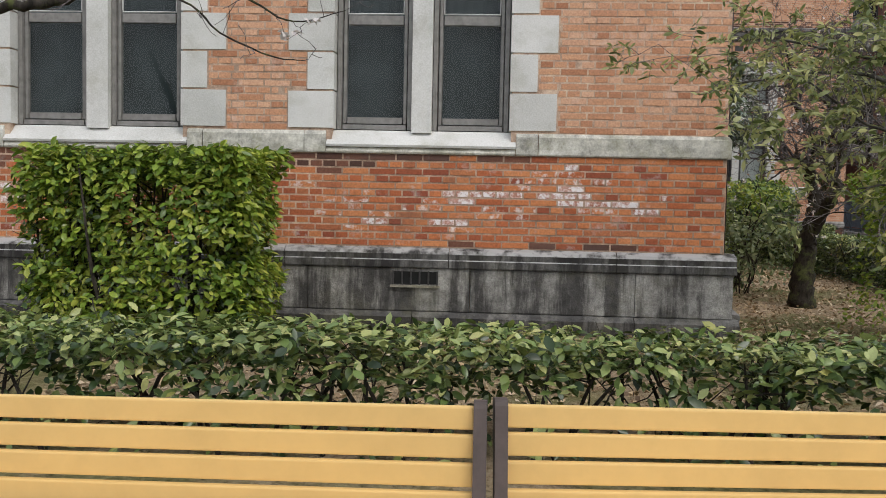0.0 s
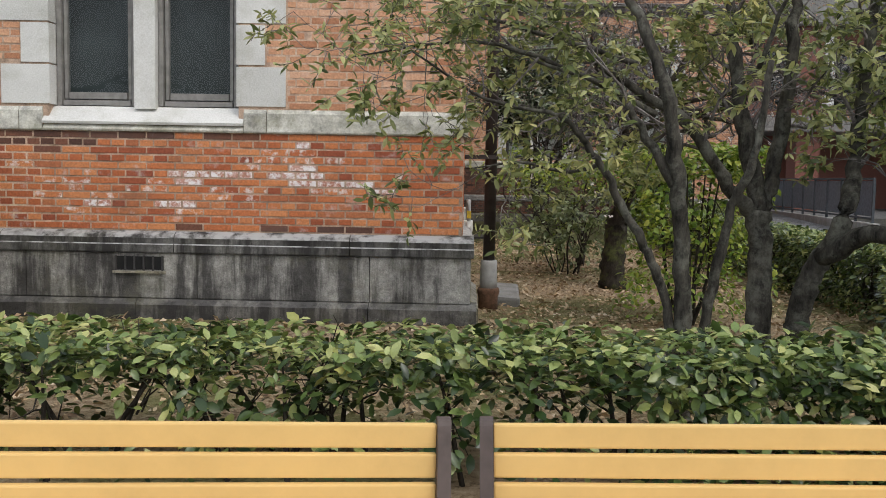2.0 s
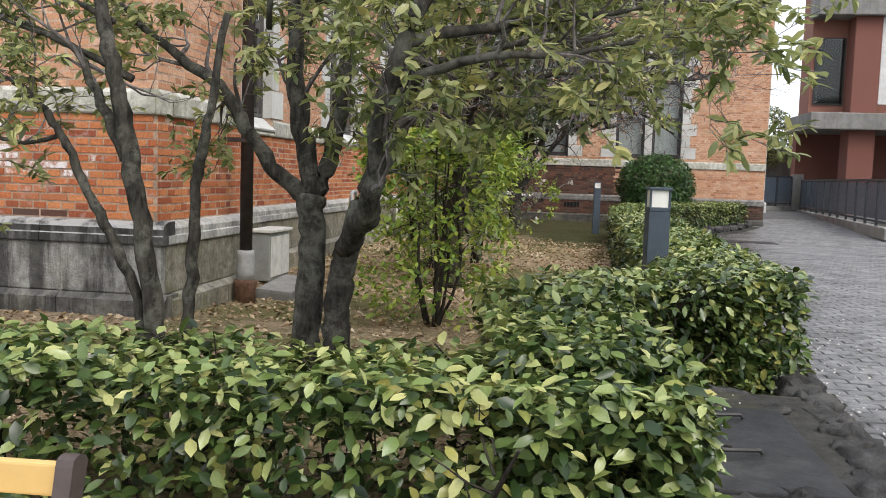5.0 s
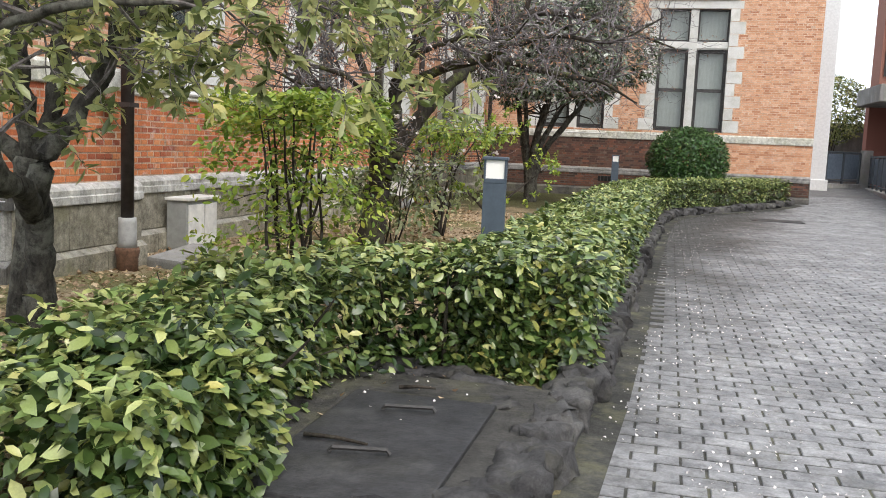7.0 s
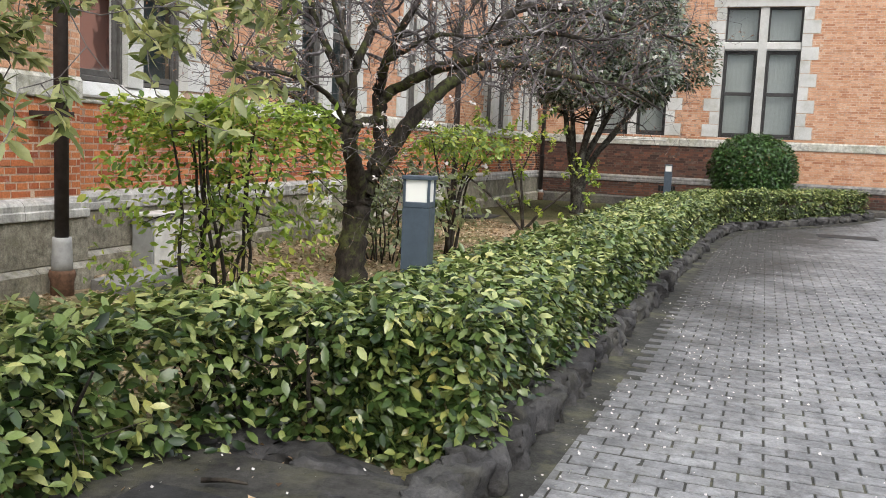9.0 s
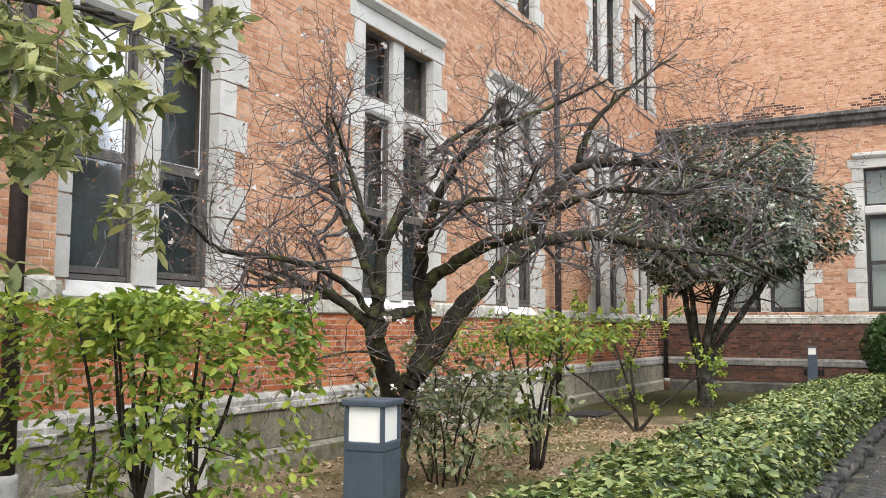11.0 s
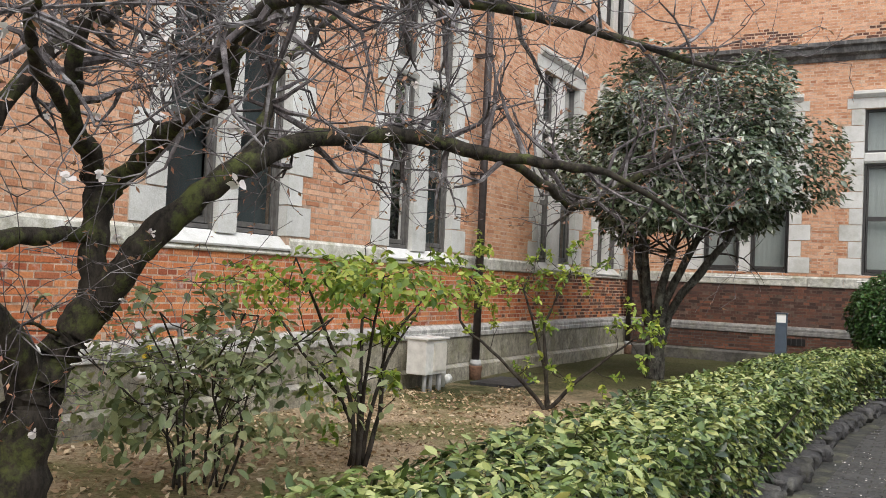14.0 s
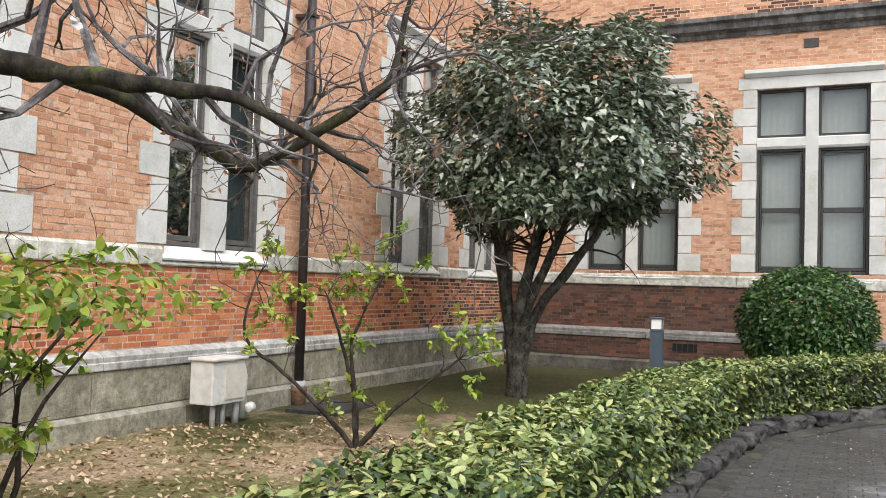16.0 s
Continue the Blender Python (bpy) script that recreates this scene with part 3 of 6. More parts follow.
def plinth(wall, place, u0, u1, cut, mats, mould_step=1.32, low_out=0.13, lead=False, tail=False):
    """A moulded cap course, tooled blocks and a projecting foot course, stone by stone."""
    cap, block, foot = mats
    ends = (u0, u1)

    def run(lo, step, shift, profile, mat, name):
        reach = max(o for o, z in profile)
        u0, u1 = ends[0] - (reach - 0.003 if lead else 0), ends[1] + (reach - 0.005 if tail else 0)
        a = u0 + shift - step
        while a < u1:
            s, e = max(a, u0), min(a + step, u1)
            if e - s > 0.04:
                q = Build()
                bar(q, place, s + (0.003 if s > u0 else 0), e - (0.003 if e < u1 else 0), profile)
                part(name, q, mat, wall)
            a += step

    run(0, mould_step, cut[0], [(-0.1, 0.925), (0.088, 0.925), (0.092, 0.933), (0.092, 0.985), (0.08, 0.993), (0.084, 1.036), (0.066, 1.06), (0.032, 1.076), (-0.02, PLINTH_TOP), (-0.1, PLINTH_TOP)], cap, "cap_stone")
    run(1, 1.30, cut[1], [(-0.1, 0.578), (0.066, 0.578), (0.07, 0.585), (0.07, 0.914), (0.066, 0.921), (-0.1, 0.921)], block, "plinth_block")
    run(2, 1.75, cut[2], [(-0.1, 0.2), (low_out, 0.2), (low_out, 0.535), (low_out - 0.02, 0.55), (0.075, 0.574), (-0.1, 0.574)], foot, "foot_stone")


WALL_TOP = 6.25
F = front_place(7.0)
L1 = [(-3.43, -2.818), (-2.639, -2.021)]
L2 = [(-0.762, -0.146), (0.015, 0.633)]
L0 = [(-6.05, -5.44), (-5.26, -4.64)]
front_lights = [L0, L1, L2]
f_holes = [(l[0][0] - 0.02, l[-1][1] + 0.02, SILL - 0.1, HEAD) for l in front_lights]
wall_front = wall_body("wall_front", -8.0, 2.345, 0.1, WALL_TOP, 0.42, f_holes, F, "old red brick wall with salt-bloomed patches and stone trim")
f_open = [r for l in front_lights for r in opening(l, SILL, HEAD)]
belt(wall_front, F, -8.0, 2.345, [-4.2, -1.83, -1.0, 0.87], M_BELT, windows=front_lights)
# a low vent with bars
VENT = (-0.268, 0.108, 0.788, 0.9)
plinth(wall_front, F, -8.0, 2.345, (0.265, 0.555, 0.9), (M_MOULD, M_PLINTH, M_BLACKSTONE), low_out=0.12, tail=True)
vent = thing("air_vent", "low dark vent with iron bars in the plinth", "vent", F(-0.08, 0.07, 0.79))
# black plate stands in for the shaded hole behind the bars
vb = Build()
stone(vb, F, VENT[0], VENT[1], VENT[2], VENT[3], 0.0725, 0.0)
part("vent_opening", vb, plain("vent shadow", (0.012, 0.012, 0.012), 0.95), vent)
for k in range(6):
    u = VENT[0] + 0.012 + k * (VENT[1] - VENT[0] - 0.024) / 5
    part("bar", Build().box(u - 0.006, u + 0.006, 7 - 0.088, 7 - 0.074, VENT[2], VENT[3]), M_FRAME_D, vent)
part("vent_sill", Build().box(VENT[0] - 0.01, VENT[1] + 0.01, 7 - 0.095, 7 - 0.07, VENT[2] - 0.02, VENT[2] - 0.002), M_PLINTH_E, vent)
for l in front_lights:
    quoins(wall_front, F, l, SILL, HEAD)
    window(wall_front, F, l, M_GLASS, M_FRAME, M_SCREEN, "two-light sash window with dark glass in pale stone", rail=0.845, bead=True)

# the short return of the front block
R = east_place(2.345)
wall_return = wall_body("wall_return", 7.42, 8.55, 0.1, WALL_TOP, 0.42, [], R, "short brick side wall of the front block")
belt(wall_return, R, 6.975, 8.55, [7.9], M_BELT)
plinth(wall_return, R, 7.0, 8.55, (0.9, 0.6, 1.0), (M_MOULD_E, M_PLINTH_E, M_PLINTH_E))

# the long wing
WX = 1.95
E_ = east_place(WX)
wing_lights = [[(8.97, 9.62), (9.83, 10.44)], [(12.73, 13.38), (13.62, 14.27)], [(16.12, 16.70), (17.02, 17.61)], [(20.45, 21.03), (21.44, 22.03)], [(23.25, 23.76), (24.02, 24.52)]]
e_holes = [(l[0][0] - 0.02, l[-1][1] + 0.02, SILL - 0.1, HEAD) for l in wing_lights]
upper = [[(20.45, 21.03), (21.44, 22.03)], [(23.25, 23.76), (24.02, 24.52)], [(16.12, 16.70), (17.02, 17.61)]]
e_up = [(l[0][0] - 0.02, l[-1][1] + 0.02, 6.6, 8.6) for l in upper]
wall_wing = wall_body("wall_wing", 8.55, 25.0, 0.1, 9.2, 0.42, e_holes + e_up, E_, "long red brick wing wall with tall stone-framed windows")
e_open = [r for l in wing_lights for r in opening(l, SILL, HEAD)] + [r for l in upper for r in opening(l, 6.6, 8.6)]
belt(wall_wing, E_, 8.55, 25.0, [8.85, 10.9, 12.4, 14.7, 15.76, 18.0, 20.0, 22.7], M_BELT, windows=wing_lights)
plinth(wall_wing, E_, 8.55, 25.0, (0.4, 0.2, 0.8), (M_MOULD_E, M_PLINTH_E, M_PLINTH_E), 1.6)
for l in wing_lights:
    quoins(wall_wing, E_, l, SILL, HEAD)
    window(wall_wing, E_, l, M_GLASS, M_FRAME_W, M_SCREEN, "tall dark sash window in a pale stone surround", blind_drop=1.0, rail=0.93, bead=True)
for l in upper:
    quoins(wall_wing, E_, l, 6.6, 8.6)
    window(wall_wing, E_, l, M_GLASS, M_FRAME_D, None, "upper sash window in a pale stone surround", tall=False, sill=6.6, head=8.6)

# the end wall with its gable
EY = 25.0
END = front_place(EY)
end_lights = [[(3.48, 4.15), (4.35, 5.04)], [(6.28, 7.02), (7.21, 7.95)]]
n_holes = [(l[0][0] - 0.02, l[-1][1] + 0.02, SILL - 0.02, HEAD) for l in end_lights]
wall_end = wall_body("wall_end", 1.95, 10.1, 0.1, 6.0, 0.42, n_holes, END, "red brick end wall with tall windows and stone trim")
n_open = [r for l in end_lights for r in opening(l, SILL + 0.06, HEAD)]
belt(wall_end, END, 1.95, 10.1, [3.1, 5.4, 6.0, 8.3, 9.2], M_BELT, 1.83, 2.02)
# plinth stones coloured darker because this corner lies in shade
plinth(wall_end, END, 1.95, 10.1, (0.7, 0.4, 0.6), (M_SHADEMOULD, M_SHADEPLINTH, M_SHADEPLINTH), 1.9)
for l in end_lights:
    quoins(wall_end, END, l, SILL + 0.06, HEAD)
    window(wall_end, END, l, M_GLASS, M_FRAME_D, M_BLIND, "tall window with white blinds in a pale stone frame", sill=SILL + 0.06, rail=0.98)
cb = Build()
bar(cb, END, 1.95, 10.2, [(-0.1, 5.98), (0.03, 5.98), (0.05, 6.05), (0.14, 6.1), (0.15, 6.2), (0.22, 6.23), (0.22, 6.3), (0.0, 6.36), (-0.1, 6.36)])
part("cornice", cb, M_CORNICE, wall_end, "dark weathered stone cornice")
GABLE = [(1.95, 6.36), (10.1, 6.36), (10.1, 7.6), (6.0, 9.9), (1.95, 9.9)]
gbm = Build()
gbm.add([(x, EY, z) for x, z in GABLE] + [(x, EY + 0.42, z) for x, z in GABLE], [(0, 1, 2, 3, 4), (9, 8, 7, 6, 5), *[(i, i + 5, (i + 1) % 5 + 5, (i + 1) % 5) for i in range(5)]])
part("gable", gbm, M_MORTAR, wall_end)
for (xa, za), (xb, zb) in ((GABLE[2], GABLE[3]), (GABLE[3], GABLE[4])):
    c = Build()
    c.add([(x, y, z + dz) for x, z in ((xa, za), (xb, zb)) for y in (EY - 0.08, EY + 0.5) for dz in (-0.03, 0.1)], [(0, 1, 3, 2), (4, 6, 7, 5), (0, 4, 5, 1), (2, 3, 7, 6), (1, 5, 7, 3), (0, 2, 6, 4)])
    part("coping", c, M_CORNICE, wall_end, "dark sloping gable coping")
part("air_brick", Build().box(6.98, 7.2, EY - 0.02, EY + 0.02, 5.72, 5.86), M_FRAME_D, wall_end, "dark air brick")
# hidden backs, roofs, floors, so that no light leaks into the rooms
solid("wall_back", Build().box(-8.4, -8.0, 7.0, 34.0, 0, 6.2).box(-8.0, 10.4, 33.6, 34.0, 0, 6.2).box(9.7, 10.06, 25.42, 34.0, 0.0, 6.2), M_BRICK_FAR, "plain brick back walls of the building", "wall", kind="structure")
# out-of-view wall added so the windows mirror grey instead of bright sky
solid("wall_east", Build().box(22.0, 22.4, -14, 31, 0, 7.5), M_CONCRETE, "unseen grey wall, added to darken window reflections", "wall", kind="structure")
solid("ceiling", Build().box(-8.0, 1.5, 7.42, 33.6, 5.6, 5.7).box(1.5, 10.1, 25.42, 33.6, 5.6, 5.7), M_INSIDE, "dim plaster ceiling", "ceiling", kind="structure")
solid("floor", Build().box(-8.0, 1.5, 7.42, 33.6, 1.0, 1.1).box(1.5, 10.1, 25.42, 33.6, 1.0, 1.1), M_INSIDE, "dim interior floor", "floor", kind="structure")
solid("inner_wall", Build().box(-2.6, -2.4, 11.0, 33.0, 1.1, 5.6).box(-8.0, -2.4, 10.9, 11.0, 1.1, 5.6).box(-2.4, 10.0, 29.0, 29.2, 1.1, 5.6), M_INSIDE, "plain inner walls", "wall", kind="structure")
rf = Build()
rf.add([(-8.6, 6.7, 6.2), (2.6, 6.7, 6.2), (2.6, 8.8, 6.2), (-8.6, 34.2, 6.2), (-3.2, 9.5, 8.6), (-3.2, 31, 8.6), (1.6, 8.8, 6.2), (1.6, 34.2, 6.2)], [(0, 1, 4), (1, 2, 6, 4), (4, 6, 7, 5), (0, 4, 5, 3), (3, 5, 7), (0, 3, 7, 6, 2, 1)])
rf.add([(1.6, 25.4, 7.0), (10.3, 25.4, 7.0), (10.3, 34.2, 6.3), (1.6, 34.2, 6.3), (4.95, 25.4, 9.3), (4.95, 34.2, 9.3)], [(0, 4, 5, 3), (4, 1, 2, 5), (0, 1, 4), (3, 5, 2), (0, 3, 2, 1)])
rf.add([(1.53, 8.6, 9.2), (1.53, 25.4, 9.2), (-3.2, 25.4, 10.2), (-3.2, 8.6, 10.2), (-3.2, 8.6, 6.0), (-3.2, 25.4, 6.0), (1.53, 8.6, 6.0), (1.53, 25.4, 6.0)], [(0, 1, 2, 3), (3, 2, 5, 4), (0, 3, 4, 6), (1, 7, 5, 2)])
solid("roof", rf, M_ROOF, "dark slate roof of the brick building", "roof", kind="structure")

# ---- downpipes ----
def downpipe(x, y, wall_x, top, foot, collar):
    p = thing("downpipe", "dark brown downpipe beside the brick wall", "downpipe", (x, y, foot), group="downpipes on the wing")
    part("pipe", Build().tube([(x, y, collar), (x, y, top)], [0.052] * 2, 12), M_PIPE, p, smooth=True)
    part("socket", Build().tube([(x, y, foot + 0.18), (x, y, foot + 0.26), (x, y, collar - 0.02), (x, y, collar + 0.02)], [0.078, 0.075, 0.072, 0.07], 12), M_GREYPIPE, p, "grey pipe socket", smooth=True)
    part("foot_piece", Build().tube([(x, y, foot - 0.05), (x, y, foot + 0.1), (x, y, foot + 0.16), (x, y, foot + 0.19)], [0.085, 0.085, 0.1, 0.09], 12), M_RUST, p, "rusty iron foot piece", smooth=True)
    z = collar + 0.9
    while z < top:
        part("bracket", Build().box(min(wall_x, x), x + 0.06, y - 0.065, y + 0.065, z, z + 0.035), M_PIPE, p)
        z += 1.6
    return p


downpipe(2.58, 8.10, 2.345, 6.1, bed_z(2.58, 8.10), 0.79)
downpipe(2.13, 18.12, 1.95, 6.1, bed_z(2.13, 18.12), 0.6)
downpipe(2.12, 24.78, 1.95, 6.1, bed_z(2.1, 24.8), 0.55)
st = Build()
st.soft_box(-0.36, 0.36, -0.17, 0.17, 0, 0.13, 0.03)
slab = solid("stone_slab", st, M_CONCRETE, "rough grey stone slab at the downpipe's foot", "stone slab")
slab.matrix_world = pose(2.72, 8.78, bed_z(2.72, 8.78) - 0.01, 3, -4, 88)

# ---- boxes and tap at the wing's foot ----
def service_box(x, y, label):
    z = bed_z(x, y)
    s = thing("service_box", label, "utility box", (x, y, z))
    part("body", Build().soft_box(x - 0.13, x + 0.13, y - 0.27, y + 0.2, z + 0.2, z + 0.6, 0.012), M_WHITEBOX, s)
    part("door", Build().soft_box(x + 0.128, x + 0.145, y - 0.1, y + 0.19, z + 0.24, z + 0.56, 0.004), plain("stained cream door", (0.72, 0.68, 0.60), 0.5, 0, 0.07), s, "stained cream door")
    part("lid", Build().soft_box(x - 0.15, x + 0.16, y - 0.29, y + 0.22, z + 0.6, z + 0.625, 0.008), M_WHITEBOX, s)
    for k, (dx, dy) in enumerate(((0.06, -0.17), (0.06, -0.03), (-0.05, 0.06), (0.07, 0.15))):
        part("conduit", Build().tube([(x + dx, y + dy, z - 0.04), (x + dx, y + dy, z + 0.22)], [0.026 + 0.008 * (k == 3)] * 2, 10), M_GREYPIPE, s, "grey conduit leg", smooth=True)
    part("elbow", Build().tube([(x + 0.02, y + 0.31, z + 0.02), (x + 0.02, y + 0.31, z + 0.42), (x + 0.01, y + 0.29, z + 0.52), (x, y + 0.2, z + 0.56)], [0.05] * 4, 10), M_WHITEBOX, s, smooth=True)
    part("cap", Build().tube([(x + 0.06, y + 0.31, z + 0.1), (x + 0.06, y + 0.42, z + 0.12)], [0.055, 0.05], 10), M_WHITEBOX, s, smooth=True)
    return s


service_box(2.32, 16.52, "off-white steel service box on grey conduit legs")
mx_, my_ = 2.2, 9.78
mz = bed_z(mx_, my_)
mb = thing("meter_box", "grey steel meter box against the plinth", "utility box", (mx_, my_, mz))
part("body", Build().soft_box(mx_ - 0.12, mx_ + 0.1, my_ - 0.3, my_ + 0.3, mz + 0.02, mz + 0.5, 0.015), M_STEELBOX, mb)
part("door", Build().soft_box(mx_ + 0.1, mx_ + 0.112, my_ - 0.27, my_ + 0.02, mz + 0.06, mz + 0.46, 0.004), M_WHITEBOX, mb)
part("door", Build().soft_box(mx_ + 0.1, mx_ + 0.112, my_ + 0.04, my_ + 0.27, mz + 0.06, mz + 0.46, 0.004), M_WHITEBOX, mb)
part("lid", Build().soft_box(mx_ - 0.13, mx_ + 0.13, my_ - 0.32, my_ + 0.32, mz + 0.5, mz + 0.53, 0.008), M_WHITEBOX, mb)
tx, ty = 2.42, 12.2
tz = bed_z(tx, ty)
tap = thing("standpipe", "pale water standpipe with a yellow tag", "standpipe", (tx, ty, tz))
part("riser", Build().tube([(tx, ty, tz - 0.05), (tx, ty, tz + 0.78), (tx, ty + 0.03, tz + 0.83), (tx, ty + 0.08, tz + 0.85), (tx - 0.02, ty + 0.3, tz + 0.85), (tx - 0.02, ty + 0.34, tz + 0.8), (tx - 0.02, ty + 0.35, tz + 0.55)], [0.026] * 7, 10), M_GREYPIPE, tap, smooth=True)
part("valve", Build().tube([(tx, ty - 0.09, tz + 0.5), (tx, ty + 0.09, tz + 0.5)], [0.04, 0.04], 10).tube([(tx, ty, tz + 0.42), (tx, ty, tz + 0.58)], [0.045, 0.045], 10), M_WHITEBOX, tap, smooth=True)
part("meter", Build().soft_box(tx - 0.1, tx + 0.06, ty + 0.26, ty + 0.44, tz + 0.42, tz + 0.58, 0.03), M_WHITEBOX, tap)
part("tag", Build().box(tx - 0.028, tx + 0.03, ty - 0.028, ty + 0.028, tz + 0.62, tz + 0.72), M_YELLOW, tap, "yellow tag")
solid("drain_cover", Build().soft_box(2.35, 2.95, 17.55, 18.45, bed_z(2.6, 18) - 0.02, bed_z(2.6, 18) + 0.035, 0.01), M_LID, "flat dark drain cover on the soil", "drain cover")

# ---- bollard lights ----
def bollard(x, y, top, turn):
    z = bed_z(x, y)
    h, s = top - z, 0.068
    o = thing("bollard_light", "square blue-grey bollard light with frosted panes", "bollard light", (x, y, z), group="bollard lights in the bed")
    body = Build()
    v = [(sx * s * k, sy * s * k, zz) for zz, k in ((-0.1, 1.0), (h - 0.16, 1.0)) for sx, sy in ((-1, -1), (1, -1), (1, 1), (-1, 1))]
    body.add(v, [(0, 1, 2, 3), (4, 5, 6, 7), *[(i, (i + 1) % 4, 4 + (i + 1) % 4, 4 + i) for i in range(4)]])
    pieces = [("post", body, M_BOLLARD, "")]
    pieces.append(("tray", Build().soft_box(-s, s, -s, s, h - 0.16, h - 0.13, 0.006), M_BOLLARD, ""))
    pieces.append(("cap", Build().soft_box(-s - 0.008, s + 0.008, -s - 0.008, s + 0.008, h - 0.02, h, 0.005), M_BOLLARD, ""))
    for sx in (-1, 1):
        for sy in (-1, 1):
            pieces.append(("corner_bar", Build().box(min(sx * s, sx * (s - 0.012)), max(sx * s, sx * (s - 0.012)), min(sy * s, sy * (s - 0.012)), max(sy * s, sy * (s - 0.012)), h - 0.135, h - 0.02), M_BOLLARD, ""))
    q = s - 0.008
    for a, b_, c, d in ((-q, q, -q, -q + 0.006), (-q, q, q - 0.006, q), (-q, -q + 0.006, -q, q), (q - 0.006, q, -q, q)):
        pieces.append(("lamp_panel", Build().box(a, b_, c, d, h - 0.13, h - 0.02), M_LAMP, "frosted white pane"))
    for n, data, mat, lab in pieces:
        ob = new(n, data.mesh(n, mat))
        ob.parent = o
        tagged(ob, lab)
    o.matrix_basis = pose(x, y, z, 0, 0, turn)
    return o


bollard(5.77, 7.12, 1.445, 8)
bollard(5.72, 19.85, 1.435, 4)

# ---- benches ----
def bench(a, b_):
    """a, b_: the ends of the back's top edge (x, y, z)."""
    length = math.dist(a, b_)
    turn = math.degrees(math.atan2(b_[1] - a[1], b_[0] - a[0]))
    tip = -math.degrees(math.atan2(b_[2] - a[2], length))
    top = 0.68
    o = thing("park_bench", "yellow slatted park bench with dark brown steel ends", "bench", (0, 0, 0), group="benches along the hedge")
    lean = 0.20
    x0, x1 = 0.0, length
    for k in range(4):
        z1 = top - 0.012 - k * 0.0835
        y = -lean * (top - z1)
        part("back_slat", Build().soft_box(x0 + 0.04, x1 - 0.04, y - 0.014, y + 0.014, z1 - 0.071, z1, 0.006), M_SLAT, o)
    for k in range(5):
        y = -0.17 - k * 0.095
        part("seat_slat", Build().soft_box(x0 + 0.04, x1 - 0.04, y - 0.04, y + 0.04, top - 0.36, top - 0.332, 0.006), M_SLAT, o)
    for x in (x0, x1 - 0.04):
        q = Build()
        pts = [(0.024, top - 0.012), (0.018, top + 0.002), (0.004, top + 0.008), (-0.012, top + 0.008), (-0.026, top + 0.002), (-0.032, top - 0.012), (-0.12, top - 0.34), (-0.61, top - 0.33), (-0.65, -0.03), (-0.59, -0.03), (-0.56, top - 0.37), (-0.15, top - 0.39), (-0.07, -0.03), (-0.01, -0.03), (-0.09, top - 0.34)]
        n = len(pts)
        q.add([(xx, y, zz) for xx in (x, x + 0.04) for y, zz in pts], [tuple(range(n)), tuple(range(n, 2 * n))[::-1], *[(i, (i + 1) % n, n + (i + 1) % n, n + i) for i in range(n)]])
        part("end_frame", q, M_BROWN, o, "dark brown steel end frame")
    o.matrix_basis = pose(*a, 0, tip, turn) @ Matrix.Translation((0, 0, -top))
    return o


bench((-3.0, 2.63, 0.84), (-1.235, 2.63, 0.85))
bench((-1.2, 2.62, 0.835), (0.545, 2.60, 0.857))
bench((0.565, 2.64, 0.857), (2.325, 2.91, 0.812))
bench((2.412, 2.92, 0.812), (4.215, 2.86, 0.862))

# ---- plants ----
def leaf_mesh(name, at, out, size, mat, width=0.42, spread=0.7, droop=0.25, lift=0.45, plain_leaf=False, up=0.8):
    """Leaves folded along the rib, oval or (plain_leaf) of four triangles only; blades face outward and up. at, out: places and outward ways."""
    n = len(at)
    at, out = np.asarray(at, float), np.asarray(out, float)
    out = out / (np.linalg.norm(out, axis=1, keepdims=True) + 1e-9)
    nor = out * 0.65 + (0, 0, up) + rng.normal(0, spread, (n, 3))
    nor /= np.linalg.norm(nor, axis=1, keepdims=True) + 1e-9
    d = rng.normal(0, 1, (n, 3)) + out * lift * 1.5
    d[:, 2] -= droop
    d -= nor * (d * nor).sum(1, keepdims=True)
    d /= np.linalg.norm(d, axis=1, keepdims=True) + 1e-9
    side = np.cross(d, nor)
    length = size * rng.uniform(0.6, 1.25, n)[:, None]
    w = length * width * rng.uniform(0.8, 1.15, n)[:, None] / 2
    fold = rng.uniform(0.05, 0.4, n)[:, None] * w
    curl = rng.uniform(-0.05, 0.25, n)[:, None] * length
    if plain_leaf:
        v = np.stack([at, at + d * length * 0.45 + side * w + nor * fold, at + d * length * 0.5, at + d * length * 0.45 - side * w + nor * fold, at + d * length - nor * curl], 1)
        tri = np.array([0, 2, 1, 0, 3, 2, 1, 2, 4, 2, 3, 4])
    else:
        low, high = at + d * length * 0.3, at + d * length * 0.66 - nor * curl * 0.3
        v = np.stack([at, low + side * w * 0.86 + nor * fold, high + side * w * 0.9 + nor * fold, at + d * length - nor * curl, high - side * w * 0.9 + nor * fold, low - side * w * 0.86 + nor * fold, low, high], 1)
        tri = np.array([0, 6, 1, 0, 5, 6, 1, 6, 7, 1, 7, 2, 6, 5, 4, 6, 4, 7, 2, 7, 3, 7, 4, 3])
    base = (np.arange(n) * v.shape[1])[:, None]
    return quick_mesh(name, v.reshape(-1, 3), (base + tri).ravel(), 3, mat)


